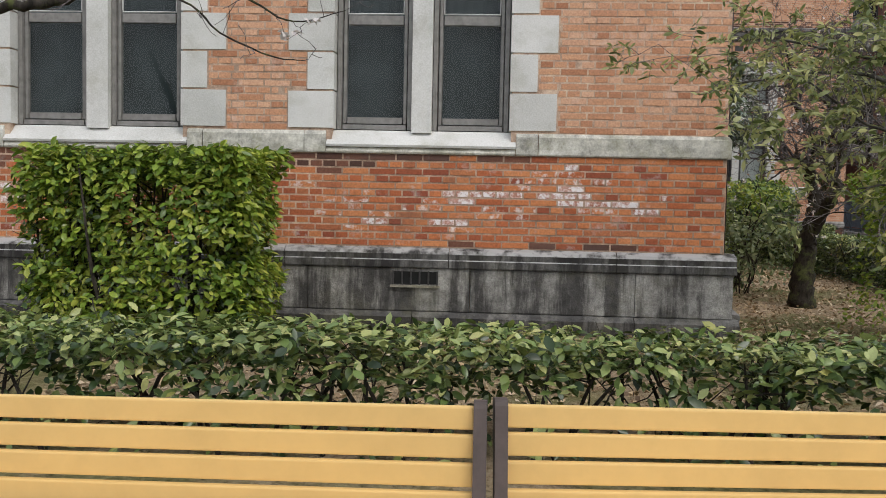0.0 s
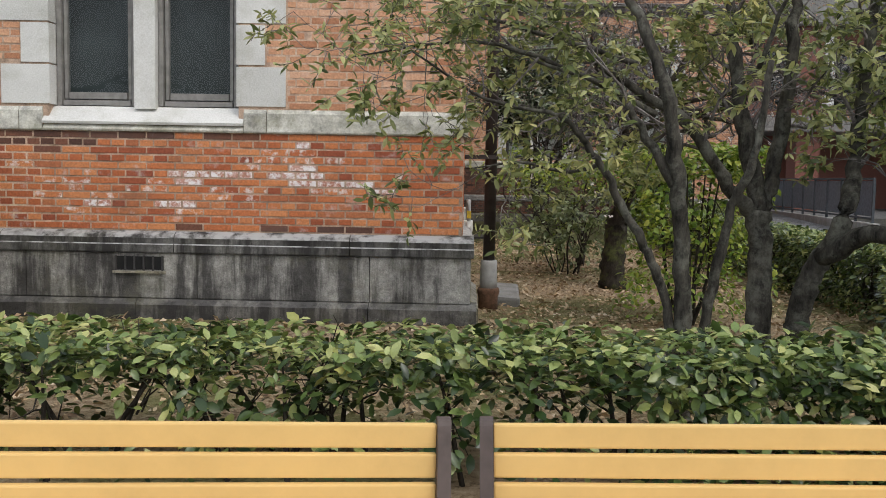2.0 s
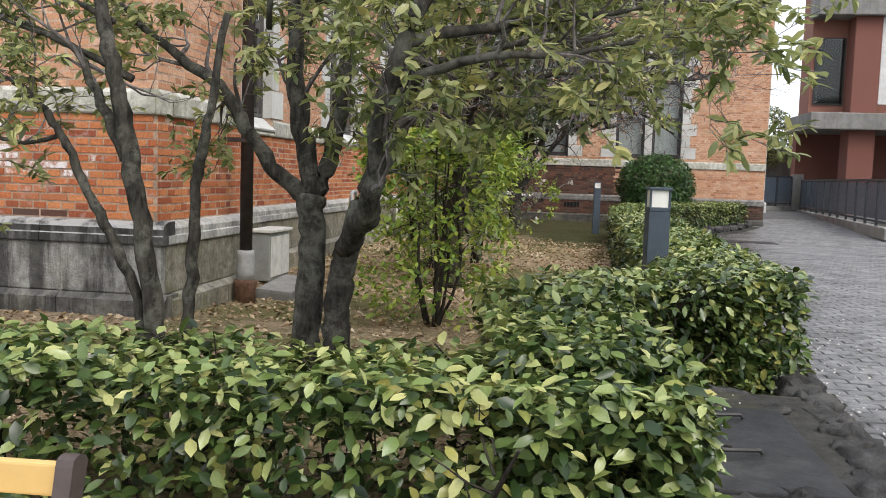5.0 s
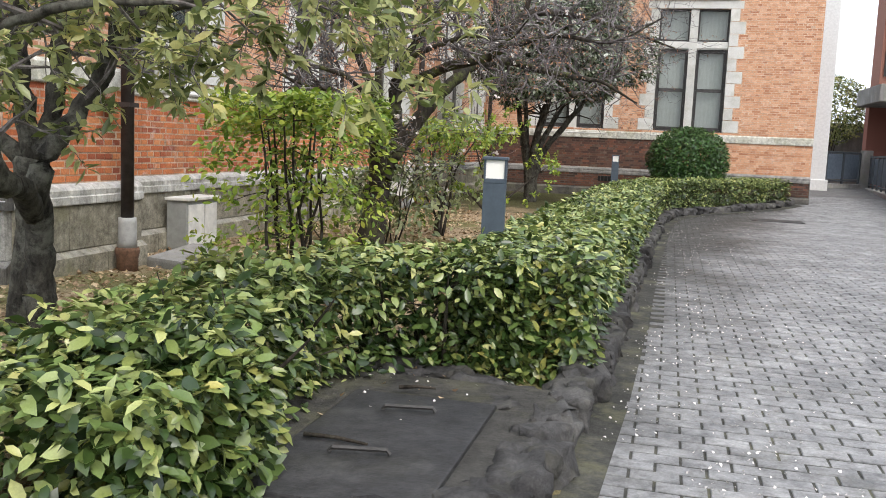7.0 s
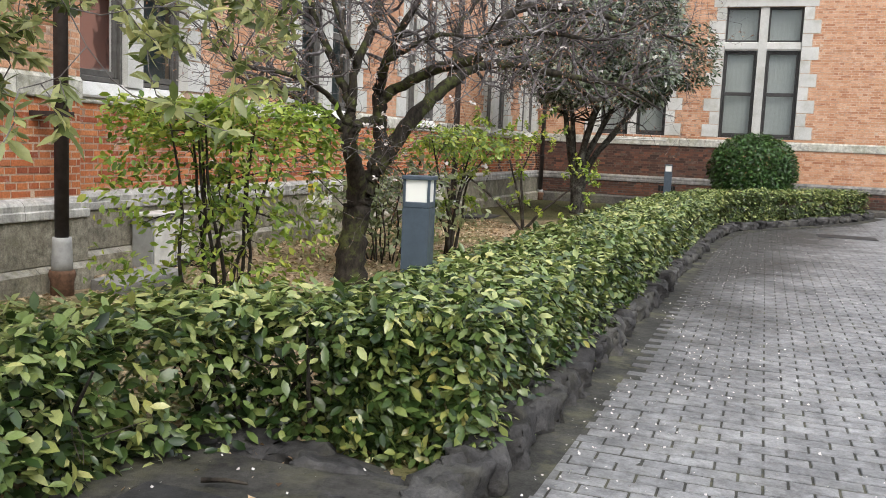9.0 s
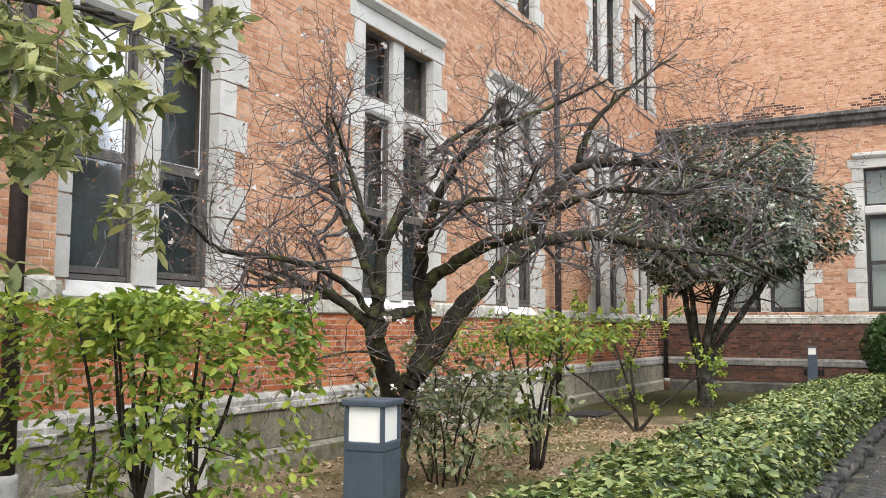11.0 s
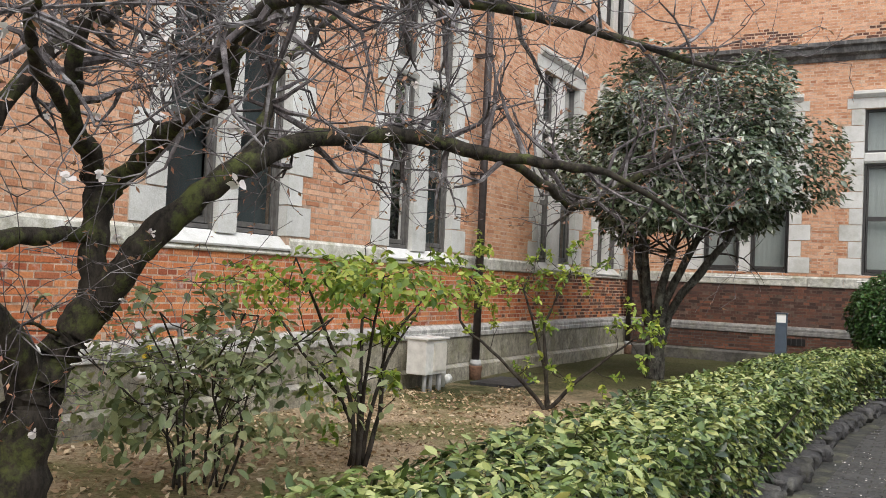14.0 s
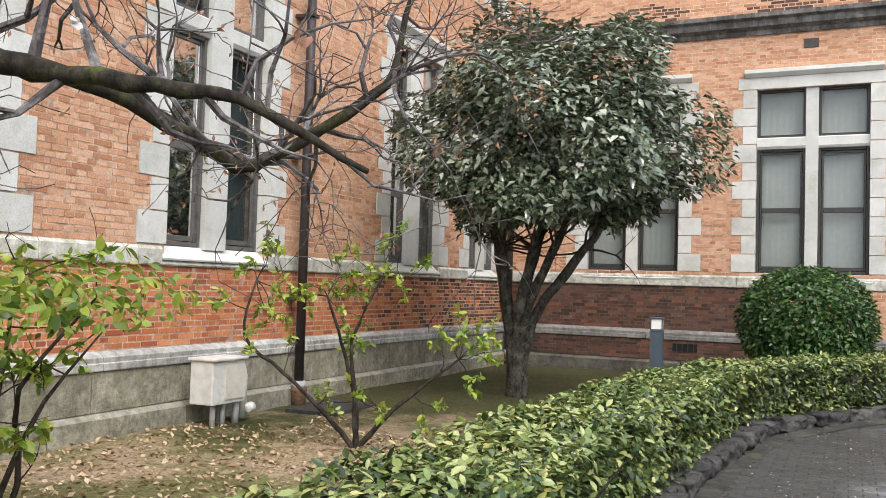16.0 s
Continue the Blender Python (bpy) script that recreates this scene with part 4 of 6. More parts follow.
def smooth_line(pts, per=5, wobble=0.0):
    """A rounded curve through points (x, y, z, radius)."""
    p = np.array(pts, float)
    p = np.vstack([2 * p[0] - p[1], p, 2 * p[-1] - p[-2]])
    out = []
    for i in range(1, len(p) - 2):
        for t in np.arange(per) / per:
            a, b, c, d = p[i - 1 : i + 3]
            out.append(0.5 * (2 * b + (c - a) * t + (2 * a - 5 * b + 4 * c - d) * t * t + (3 * b - a - 3 * c + d) * t**3))
    out.append(p[-2])
    out = np.array(out)
    out[:, 3] = np.maximum(out[:, 3], 0.0015)
    if wobble:
        out[1:-1, :3] += rng.normal(0, wobble, (len(out) - 2, 3)) * np.minimum(1, out[1:-1, 3:4] / 0.02)
        out[1:-1, 3] *= rng.uniform(0.9, 1.12, len(out) - 2)
    return out


def limb(b, pts, sides=9, per=5, wobble=0.004):
    line = smooth_line(pts, per, wobble)
    b.tube([q[:3] for q in line], [q[3] for q in line], sides)
    return line


def grow(b, start, way, length, radius, level, tips, fork=3, bend=0.35, rise=0.1, sides=5):
    """A branch that bends and forks down to twigs; tips gathers the ends of the last ones."""
    pts, p, d = [(*start, radius)], np.array(start, float), np.array(way, float)
    d /= np.linalg.norm(d)
    steps = 4 if level else 3
    kids = []
    for k in range(steps):
        d = d + rng.normal(0, bend, 3) * 0.6 + (0, 0, rise * 0.3)
        d /= np.linalg.norm(d)
        p = p + d * length / steps
        pts.append((*p, radius * (1 - 0.75 * (k + 1) / steps)))
        kids.append((p.copy(), d.copy(), pts[-1][3]))
    b.tube([q[:3] for q in pts], [max(q[3], 0.0016) for q in pts], sides if level else 4, cap=False)
    if level == 0:
        tips.append((p, d))
        tips.append(kids[-2][:2])
        return
    for n in range(fork):
        q, e, r = kids[min(len(kids) - 1, 1 + n % (len(kids) - 1))]
        turn = rng.normal(0, 0.75, 3)
        turn -= e * (turn @ e)
        grow(b, q, e * 0.7 + turn, length * rng.uniform(0.5, 0.8), max(r * 0.75, 0.002), level - 1, tips, fork, bend, rise, sides - 1)


def rosettes(tips, per, gap=0.05):
    """Places and ways for leaves in tufts at twig ends."""
    at, out = [], []
    for p, d in tips:
        for _ in range(per):
            s = rng.uniform(-1.2, 0.2)
            at.append(p + d * gap * s)
            v = rng.normal(0, 1, 3)
            v -= d * (v @ d) * 0.6
            out.append(v / np.linalg.norm(v) + d * 0.5)
    return at, out


def tree(name, label, trunk, limbs, tips_at, leaf, bark, twig_len, level, fork, per, leaf_size, spread=0.35, rise=0.1, leaf_name="crown", leaf_width=0.36, keep=None, droop=0.3, twig=None, shoot=0.014):
    """trunk and limbs: lines of (x, y, z, radius); twigs spring from the outer part of each limb."""
    o = thing(name, label, "tree", trunk[0][0][:2] + (trunk[0][0][2],))
    tb = Build()
    for t in trunk:
        limb(tb, t, 12, 6, 0.006)
    part("trunk", tb, bark, o, smooth=True)
    tips = []
    for line_pts, shoots in limbs:
        lb = Build()
        line = limb(lb, line_pts, 9, 5, 0.006)
        n = len(line)
        tb2 = Build()
        for k in range(shoots):
            i = int(n * (0.35 + 0.62 * k / max(1, shoots - 1)))
            i = min(i, n - 1)
            q = line[i]
            fwd = line[min(i + 1, n - 1)][:3] - line[max(i - 1, 0)][:3]
            fwd = fwd / (np.linalg.norm(fwd) + 1e-9)
            v = rng.normal(0, 0.8, 3) + fwd * 0.6 + (0, 0, rise)
            grow(tb2, q[:3], v, twig_len * rng.uniform(0.7, 1.2), min(q[3] * 0.6, shoot), level, tips, fork, spread, rise)
        br = part("limb", lb, bark, o, smooth=True)
        tagged(part("twig_tangle", tb2, twig or M_TWIG, br, "fine grey twigs"), kind="stuff")
    if keep:
        tips = [t for t in tips if keep(t[0])]
    if per:
        at, out = rosettes(tips, per)
        part(leaf_name, leaf_mesh(leaf_name, at, out, leaf_size, leaf, leaf_width, 0.35, droop), leaf, o)
    return o, tips


# slender evergreen with three stems
g = bed_z(3.5, 4.85) - 0.05
tree(
    "evergreen_tree",
    "slender evergreen tree with three thin grey stems",
    [[(3.47, 4.76, g, 0.050), (3.455, 4.74, 0.77, 0.044), (3.41, 4.68, 1.24, 0.040), (3.36, 4.64, 1.63, 0.037), (3.3, 4.62, 1.95, 0.031), (3.2, 4.7, 2.25, 0.026), (3.0, 4.8, 2.7, 0.017)],
     [(3.42, 4.76, g, 0.031), (3.385, 4.74, 0.85, 0.025), (3.28, 4.72, 1.12, 0.023), (3.17, 4.72, 1.33, 0.021), (3.05, 4.73, 1.55, 0.019), (2.95, 4.74, 1.7, 0.017)],
     [(3.56, 4.82, g, 0.033), (3.575, 4.8, 0.78, 0.028), (3.625, 4.74, 1.19, 0.025), (3.67, 4.68, 1.45, 0.023), (3.73, 4.62, 1.65, 0.019), (3.8, 4.65, 2.1, 0.014)]],
    [([(2.95, 4.74, 1.7, 0.016), (2.85, 4.7, 1.8, 0.013), (2.72, 4.68, 1.85, 0.010), (2.44, 4.6, 1.9, 0.008), (2.1, 4.5, 2.1, 0.004)], 9),
     ([(3.02, 4.74, 1.6, 0.011), (2.85, 4.72, 1.56, 0.009), (2.62, 4.68, 1.6, 0.007), (2.4, 4.6, 1.57, 0.003)], 5),
     ([(3.36, 4.65, 1.5, 0.023), (3.2, 4.7, 1.78, 0.019), (3.05, 4.75, 1.98, 0.014), (2.7, 4.8, 2.1, 0.007)], 7),
     ([(3.3, 4.82, 1.85, 0.019), (2.9, 4.8, 2.05, 0.014), (2.4, 4.85, 2.2, 0.009), (1.75, 4.9, 2.12, 0.004)], 8),
     ([(3.2, 4.84, 2.1, 0.017), (2.7, 5.1, 2.3, 0.011), (2.2, 5.3, 2.45, 0.005)], 7),
     ([(3.0, 4.9, 2.6, 0.016), (2.6, 4.8, 2.75, 0.010), (2.1, 4.7, 2.7, 0.005)], 7),
     ([(3.85, 5.0, 2.1, 0.014), (3.95, 4.8, 2.5, 0.009), (4.1, 4.6, 2.8, 0.004)], 6),
     ([(2.95, 4.9, 2.7, 0.016), (3.0, 5.1, 3.1, 0.009), (2.9, 5.2, 3.4, 0.004)], 6)],
    None, M_TREELEAF, M_BARK, 0.36, 2, 3, 6, 0.06, 0.4, 0.12, leaf_width=0.36, droop=-0.05)

# stouter forked evergreen
g = bed_z(4.0, 5.15) - 0.06
tree(
    "evergreen_tree",
    "grey-barked evergreen tree forking low into leaning limbs",
    [[(3.98, 5.21, g, 0.085), (3.985, 5.22, 0.7, 0.068), (3.99, 5.26, 1.12, 0.063), (3.98, 5.28, 1.36, 0.070)],
     [(4.16, 5.14, g, 0.080), (4.155, 5.12, 0.7, 0.066), (4.19, 5.07, 1.0, 0.059), (4.23, 5.00, 1.15, 0.056)]],
    [([(3.98, 5.28, 1.33, 0.044), (3.82, 5.24, 1.46, 0.038), (3.67, 5.20, 1.67, 0.033), (3.52, 5.23, 1.87, 0.030), (3.29, 5.28, 2.01, 0.023), (2.9, 5.38, 2.3, 0.012)], 8),
     ([(3.98, 5.28, 1.34, 0.048), (3.92, 5.30, 1.68, 0.049), (3.86, 5.33, 1.95, 0.042), (3.84, 5.43, 2.4, 0.030), (3.8, 5.58, 3.0, 0.014)], 9),
     ([(3.99, 5.28, 1.34, 0.044), (4.08, 5.33, 1.68, 0.044), (4.13, 5.33, 2.1, 0.037), (4.2, 5.48, 2.6, 0.026), (4.4, 5.68, 3.0, 0.012)], 9),
     ([(4.22, 5.00, 1.14, 0.050), (4.34, 4.76, 1.27, 0.047), (4.42, 4.57, 1.31, 0.045), (4.47, 4.44, 1.5, 0.040), (4.53, 4.35, 1.75, 0.037), (4.61, 4.30, 1.97, 0.031), (4.75, 4.38, 2.3, 0.023), (4.95, 4.48, 2.7, 0.010)], 12),
     ([(4.2, 5.06, 1.05, 0.049), (4.3, 4.94, 1.34, 0.047), (4.4, 5.08, 1.6, 0.042), (4.45, 5.18, 1.8, 0.038), (4.5, 5.23, 2.1, 0.033), (4.6, 5.38, 2.6, 0.022), (4.7, 5.58, 3.0, 0.010)], 9),
     ([(4.61, 4.30, 1.95, 0.024), (4.85, 4.43, 2.02, 0.019), (5.15, 4.68, 2.1, 0.014), (5.5, 4.98, 2.2, 0.006)], 12),
     ([(4.55, 4.35, 1.8, 0.019), (4.85, 4.38, 1.9, 0.016), (5.2, 4.53, 1.95, 0.011), (5.6, 4.68, 2.05, 0.005)], 11),
     ([(4.48, 5.18, 1.95, 0.023), (4.9, 5.38, 2.1, 0.017), (5.2, 5.68, 2.16, 0.012), (5.5, 6.03, 2.28, 0.005)], 11),
     ([(4.6, 5.58, 2.5, 0.022), (4.95, 6.08, 2.6, 0.014), (5.25, 6.48, 2.6, 0.006)], 10),
     ([(4.7, 4.38, 2.2, 0.021), (5.0, 4.78, 2.45, 0.016), (5.5, 5.28, 2.6, 0.006)], 12),
     ([(3.95, 5.43, 2.3, 0.024), (4.1, 6.08, 2.5, 0.016), (4.2, 6.68, 2.55, 0.007)], 8)],
    None, M_TREELEAF, M_BARK, 0.38, 2, 3, 8, 0.066, 0.4, 0.12, leaf_width=0.36, droop=-0.05)

# plum in sparse flower
g = bed_z(4.0, 10.05) - 0.06
plum, plum_tips = tree(
    "plum_tree",
    "gnarled mossy plum tree, nearly bare, with a few pale blossoms",
    [[(3.99, 10.05, g, 0.164), (3.99, 10.05, 0.55, 0.134), (4.01, 10.07, 0.88, 0.117), (4.03, 10.09, 1.1, 0.118), (4.04, 10.1, 1.2, 0.07)],
     [(4.01, 10.09, 0.92, 0.1), (4.04, 10.04, 1.16, 0.09), (4.10, 9.81, 1.43, 0.069), (4.13, 9.66, 1.57, 0.064), (4.08, 9.68, 1.71, 0.061)],
     [(4.02, 10.08, 0.92, 0.105), (4.06, 10.12, 1.16, 0.098), (4.13, 10.19, 1.35, 0.084), (4.19, 10.28, 1.50, 0.085)],
     [(4.20, 10.25, 1.44, 0.070), (4.13, 10.28, 1.72, 0.064), (4.09, 10.33, 2.02, 0.067)],
     [(4.08, 9.67, 1.68, 0.055), (4.11, 9.70, 1.83, 0.049), (4.11, 9.72, 1.94, 0.047)],
     [(4.13, 9.66, 1.57, 0.047), (4.20, 9.62, 1.69, 0.040), (4.18, 9.73, 1.75, 0.041), (4.12, 10.22, 1.80, 0.036)]],
    [([(4.19, 10.26, 1.46, 0.076), (4.33, 10.34, 1.72, 0.071), (4.45, 10.47, 1.92, 0.067), (4.61, 10.69, 2.16, 0.058), (4.77, 11.09, 2.36, 0.050), (4.95, 11.45, 2.42, 0.044), (5.21, 11.64, 2.39, 0.039), (5.70, 11.79, 2.30, 0.028), (6.00, 11.95, 2.26, 0.020), (6.38, 12.05, 2.05, 0.009)], 26),
     ([(5.21, 11.64, 2.39, 0.028), (5.45, 11.95, 2.32, 0.027), (5.57, 12.29, 2.20, 0.027), (5.62, 12.43, 2.14, 0.028), (5.77, 12.49, 2.20, 0.024), (6.10, 12.64, 2.45, 0.017), (6.15, 12.74, 2.80, 0.010), (6.35, 12.79, 3.10, 0.005)], 22),
     ([(4.10, 10.32, 1.98, 0.054), (4.27, 10.33, 2.10, 0.048), (4.65, 10.20, 2.24, 0.046), (5.08, 10.04, 2.33, 0.043), (5.25, 9.95, 2.50, 0.039), (5.40, 10.09, 2.72, 0.035), (5.75, 10.45, 2.78, 0.029), (6.25, 10.79, 2.70, 0.019), (6.75, 11.09, 2.55, 0.008)], 26),
     ([(5.08, 10.04, 2.33, 0.031), (5.45, 9.70, 2.42, 0.025), (5.85, 9.49, 2.46, 0.019), (6.25, 9.39, 2.40, 0.012), (6.65, 9.49, 2.62, 0.006)], 22),
     ([(4.09, 10.32, 2.00, 0.053), (4.17, 10.19, 2.18, 0.047), (4.29, 10.00, 2.29, 0.039), (4.55, 9.84, 2.62, 0.032), (4.77, 9.89, 2.95, 0.025), (5.20, 9.99, 3.10, 0.015), (5.55, 10.20, 3.30, 0.007)], 25),
     ([(4.29, 10.00, 2.29, 0.028), (4.65, 9.59, 2.34, 0.024), (5.05, 9.24, 2.42, 0.017), (5.45, 8.99, 2.36, 0.009), (5.65, 8.79, 2.50, 0.005)], 21),
     ([(4.11, 9.71, 1.91, 0.040), (4.13, 9.74, 2.22, 0.037), (4.18, 9.98, 2.60, 0.035), (4.05, 10.52, 2.98, 0.028), (4.35, 10.79, 3.30, 0.015), (4.55, 10.99, 3.60, 0.007)], 25),
     ([(4.11, 9.71, 1.91, 0.037), (3.94, 9.74, 2.22, 0.034), (3.74, 9.74, 2.61, 0.031), (3.68, 9.75, 2.93, 0.023), (3.61, 9.78, 3.26, 0.009)], 22),
     ([(4.08, 9.67, 1.69, 0.040), (3.92, 9.61, 1.83, 0.034), (3.74, 9.51, 1.96, 0.031), (3.55, 9.39, 1.97, 0.021), (3.31, 9.21, 2.09, 0.009)], 22),
     ([(4.07, 9.69, 1.74, 0.026), (4.08, 9.43, 1.94, 0.023), (3.98, 9.03, 2.08, 0.020), (3.78, 8.61, 2.11, 0.015), (3.82, 8.30, 2.22, 0.008), (3.87, 8.09, 2.39, 0.003)], 21),
     ([(4.13, 9.74, 2.22, 0.024), (4.22, 9.39, 2.39, 0.019), (4.05, 9.44, 2.73, 0.015), (4.15, 9.09, 3.00, 0.007)], 21),
     ([(4.61, 10.69, 2.16, 0.035), (4.63, 10.84, 2.40, 0.028), (4.57, 10.99, 2.70, 0.022), (4.75, 11.29, 3.10, 0.014), (4.85, 11.59, 3.40, 0.006)], 22),
     ([(5.40, 10.09, 2.72, 0.025), (5.50, 10.09, 3.00, 0.019), (5.75, 10.29, 3.30, 0.010), (5.95, 10.49, 3.50, 0.005)], 18),
     ([(4.13, 10.12, 1.35, 0.009), (4.28, 9.86, 1.42, 0.007), (4.58, 9.56, 1.40, 0.004)], 9),
     ([(4.16, 9.61, 1.52, 0.008), (4.13, 9.31, 1.52, 0.006), (3.95, 9.05, 1.45, 0.003)], 9)],
    None, M_BUD, M_PLUMBARK, 0.48, 2, 3, 0, 0.02, 0.55, 0.1, twig=M_PLUMTWIG, shoot=0.021)
pick = [t for t in plum_tips if rng.random() < 0.5]
at, out = rosettes(pick, 2, 0.08)
part("bud_growth", leaf_mesh("buds", at, out, 0.03, M_BUD, 0.4, 0.5, 0.3, plain_leaf=True), M_BUD, plum, "russet buds and young leaves")
pick = [t for t in plum_tips if rng.random() < 0.05 and t[0][0] < 5.9 and t[0][1] < 12.0]
at, out = rosettes(pick, 6, 0.015)
part("blossom", leaf_mesh("blossom", at, out, 0.026, M_PETAL, 0.95, 0.4, 0.0), M_PETAL, plum, "pale pinkish white blossom")

# another plum behind the hedge, its low branch reaching before the front windows
g = bed_z(-2.95, 4.8) - 0.06
plum, tips_ = tree(
    "plum_tree",
    "bare dark plum tree with a low blossoming branch before the wall",
    [[(-2.95, 4.8, g, 0.1), (-2.93, 4.79, 1.0, 0.085), (-2.9, 4.75, 1.6, 0.075), (-2.82, 4.7, 1.95, 0.06)]],
    [([(-2.84, 4.71, 1.9, 0.045), (-2.5, 4.5, 2.3, 0.036), (-1.97, 4.3, 2.39, 0.028), (-1.69, 4.3, 2.42, 0.022), (-1.4, 4.3, 2.55, 0.014), (-1.15, 4.3, 2.72, 0.006)], 3),
     ([(-1.5, 4.3, 2.5, 0.009), (-1.04, 4.3, 2.44, 0.006), (-0.84, 4.3, 2.28, 0.005), (-0.58, 4.3, 2.165, 0.004), (-0.41, 4.3, 2.145, 0.002)], 3),
     ([(-1.2, 4.3, 2.68, 0.009), (-0.69, 4.3, 2.44, 0.006), (-0.47, 4.3, 2.335, 0.004), (-0.21, 4.3, 2.39, 0.002)], 5),
     ([(-2.85, 4.72, 1.93, 0.05), (-3.0, 4.9, 2.5, 0.035), (-3.2, 5.0, 3.0, 0.015)], 6)],
    None, M_BUD, M_PLUMBARK, 0.2, 1, 2, 0, 0.02, 0.4, 0.1, twig=M_PLUMTWIG, shoot=0.005)
pick = [t for t in tips_ if t[0][0] > -0.6 and t[0][2] > 2.28][:5]
at, out = rosettes(pick, 9, 0.02)
part("blossom", leaf_mesh("blossom", at, out, 0.028, M_PETAL, 0.95, 0.4, 0.0), M_PETAL, plum, "pale pinkish white blossom")

# dense round-headed tree in the corner
DX, DY = 4.0, 20.0
g = bed_z(DX, DY) - 0.06
stems = []
for k, (ax, ay) in enumerate(((-0.55, 0.1), (0.05, 0.35), (0.55, -0.25), (0.95, 0.05), (0.25, -0.4), (-0.3, -0.3))):
    stems.append([(DX + 0.07 * ax, DY + 0.07 * ay, g, 0.085), (DX + 0.1 * ax, DY + 0.1 * ay, 0.9, 0.075), (DX + 0.3 * ax, DY + 0.3 * ay, 1.5, 0.062), (DX + 0.75 * ax + 0.1, DY + ay * 0.75, 2.2, 0.05), (DX + 1.15 * ax + 0.2, DY + ay * 1.2, 2.9, 0.03), (DX + 1.4 * ax + 0.3, DY + 1.5 * ay, 3.7, 0.014)])
dome = thing("evergreen_tree", "dense dome-crowned evergreen tree with many grey stems", "tree", (DX, DY, g))
for s_ in stems:
    sb = Build()
    limb(sb, s_, 9, 5, 0.006)
    part("trunk", sb, M_BARK, dome, smooth=True)


def blob_points(n, centre, radii, shell=0.3, flat=None, rough=0.12, freq=2.2):
    """Places near the surface of a lumpy round crown, with outward ways."""
    v = rng.normal(0, 1, (n, 3))
    v /= np.linalg.norm(v, axis=1, keepdims=True)
    lump = np.array([1 + rough * noise.noise(Vector(q * freq + np.array(centre))) * 2 for q in v])
    r = lump * (1 - shell * rng.random(n) ** 1.8)
    p = v * r[:, None] * radii
    if flat is not None:
        dip = np.array([noise.noise(Vector((q[0] * 1.6, q[1] * 1.6, 5.0))) for q in p])
        p[:, 2] = np.maximum(p[:, 2], flat + (0.3 * rng.random(n) + 0.5 * dip) * abs(flat))
    return p + centre, v


p, v = blob_points(30000, (4.42, 20.0, 3.48), (1.66, 1.6, 1.36), 0.4, -0.95, 0.24, 1.9)
keep_ = np.array([noise.noise(Vector(q * 2.6)) > -0.36 for q in p])
part("crown", leaf_mesh("crown", p[keep_], v[keep_], 0.125, M_DOME, 0.46, 0.5, 0.5, plain_leaf=True, up=1.2), M_DOME, dome)
tw, tt = Build(), []
for s_ in stems:
    for k in range(5):
        grow(tw, s_[4][:3] if k % 2 else s_[3][:3], rng.normal(0, 1, 3) + (0.1, 0, 0.5), 0.9, 0.018, 1, tt, 3, 0.3, 0.1)
tagged(part("twig_tangle", tw, M_STEM, dome, "dark inner twigs"), kind="stuff")


def shrub(label, x, y, stems, spread, z_low, z_top, n, size, mat, radius, flat=True, lean=(0, 0), open_base=0.5, name="shrub", gaps=-0.1, low_n=0, base=0.06, thick=0.016):
    """Forking stems under a clipped or loose head of leaves."""
    z = bed_z(x, y)
    o = thing(name, label, "shrub", (x, y, z))
    b, tips = Build(), []
    for k in range(stems):
        a = 2 * math.pi * (k + rng.random() * 0.6) / stems
        r = spread * rng.uniform(0.35, 1)
        ex, ey = x + r * math.cos(a) + lean[0], y + r * math.sin(a) + lean[1]
        top = z + (z_top - z) * rng.uniform(0.75, 0.97)
        sx, sy = x + base * math.cos(a), y + base * math.sin(a)
        kx, ky = rng.normal(0, 0.05, 2)
        line = limb(b, [(sx, sy, z - 0.04, thick), (sx + 0.1 * (ex - x) + kx, sy + 0.1 * (ey - y) + ky, z + 0.3 * (top - z), thick * 0.8), (x + 0.48 * (ex - x) - kx, y + 0.48 * (ey - y) - ky, z + 0.66 * (top - z), thick * 0.56), (ex, ey, top, 0.005)], 6, 3, 0.006)
        for i in range(3, len(line), 2):
            grow(b, line[i][:3], rng.normal(0, 1, 3) + (0, 0, 0.4), 0.22 * radius / 0.6, 0.005, 1, tips, 2, 0.3, 0.1, 4)
    tagged(part("stem_growth", b, M_STEM, o, smooth=True), kind="stuff")
    if n:
        h = (z_top - z_low) / 2
        p, v = blob_points(n, (x + lean[0], y + lean[1], z_low + h), (radius, radius, h * 1.15), 0.75, None, 0.2, 2.2)
        if flat:
            over = p[:, 2] > z_top
            p[over, 2] = z_top - 0.05 * rng.random(over.sum())
        k_ = np.array([noise.noise(Vector(q * 4.0)) > gaps for q in p])
        p, v = p[k_], v[k_]
    else:
        p, v = np.zeros((0, 3)), np.zeros((0, 3))
    keep = [t for t in tips if t[0][2] > z + 0.1 and (low_n or t[0][2] > z_low - 0.1) and t[0][2] < z_top + 0.04]
    at, out = rosettes(keep, 4 + low_n, 0.03)
    if len(at):
        p, v = np.vstack([p, at]), np.vstack([v, out])
    part("foliage", leaf_mesh("foliage", p, v, size, mat, 0.5, 0.6, 0.2), mat, o)
    return o


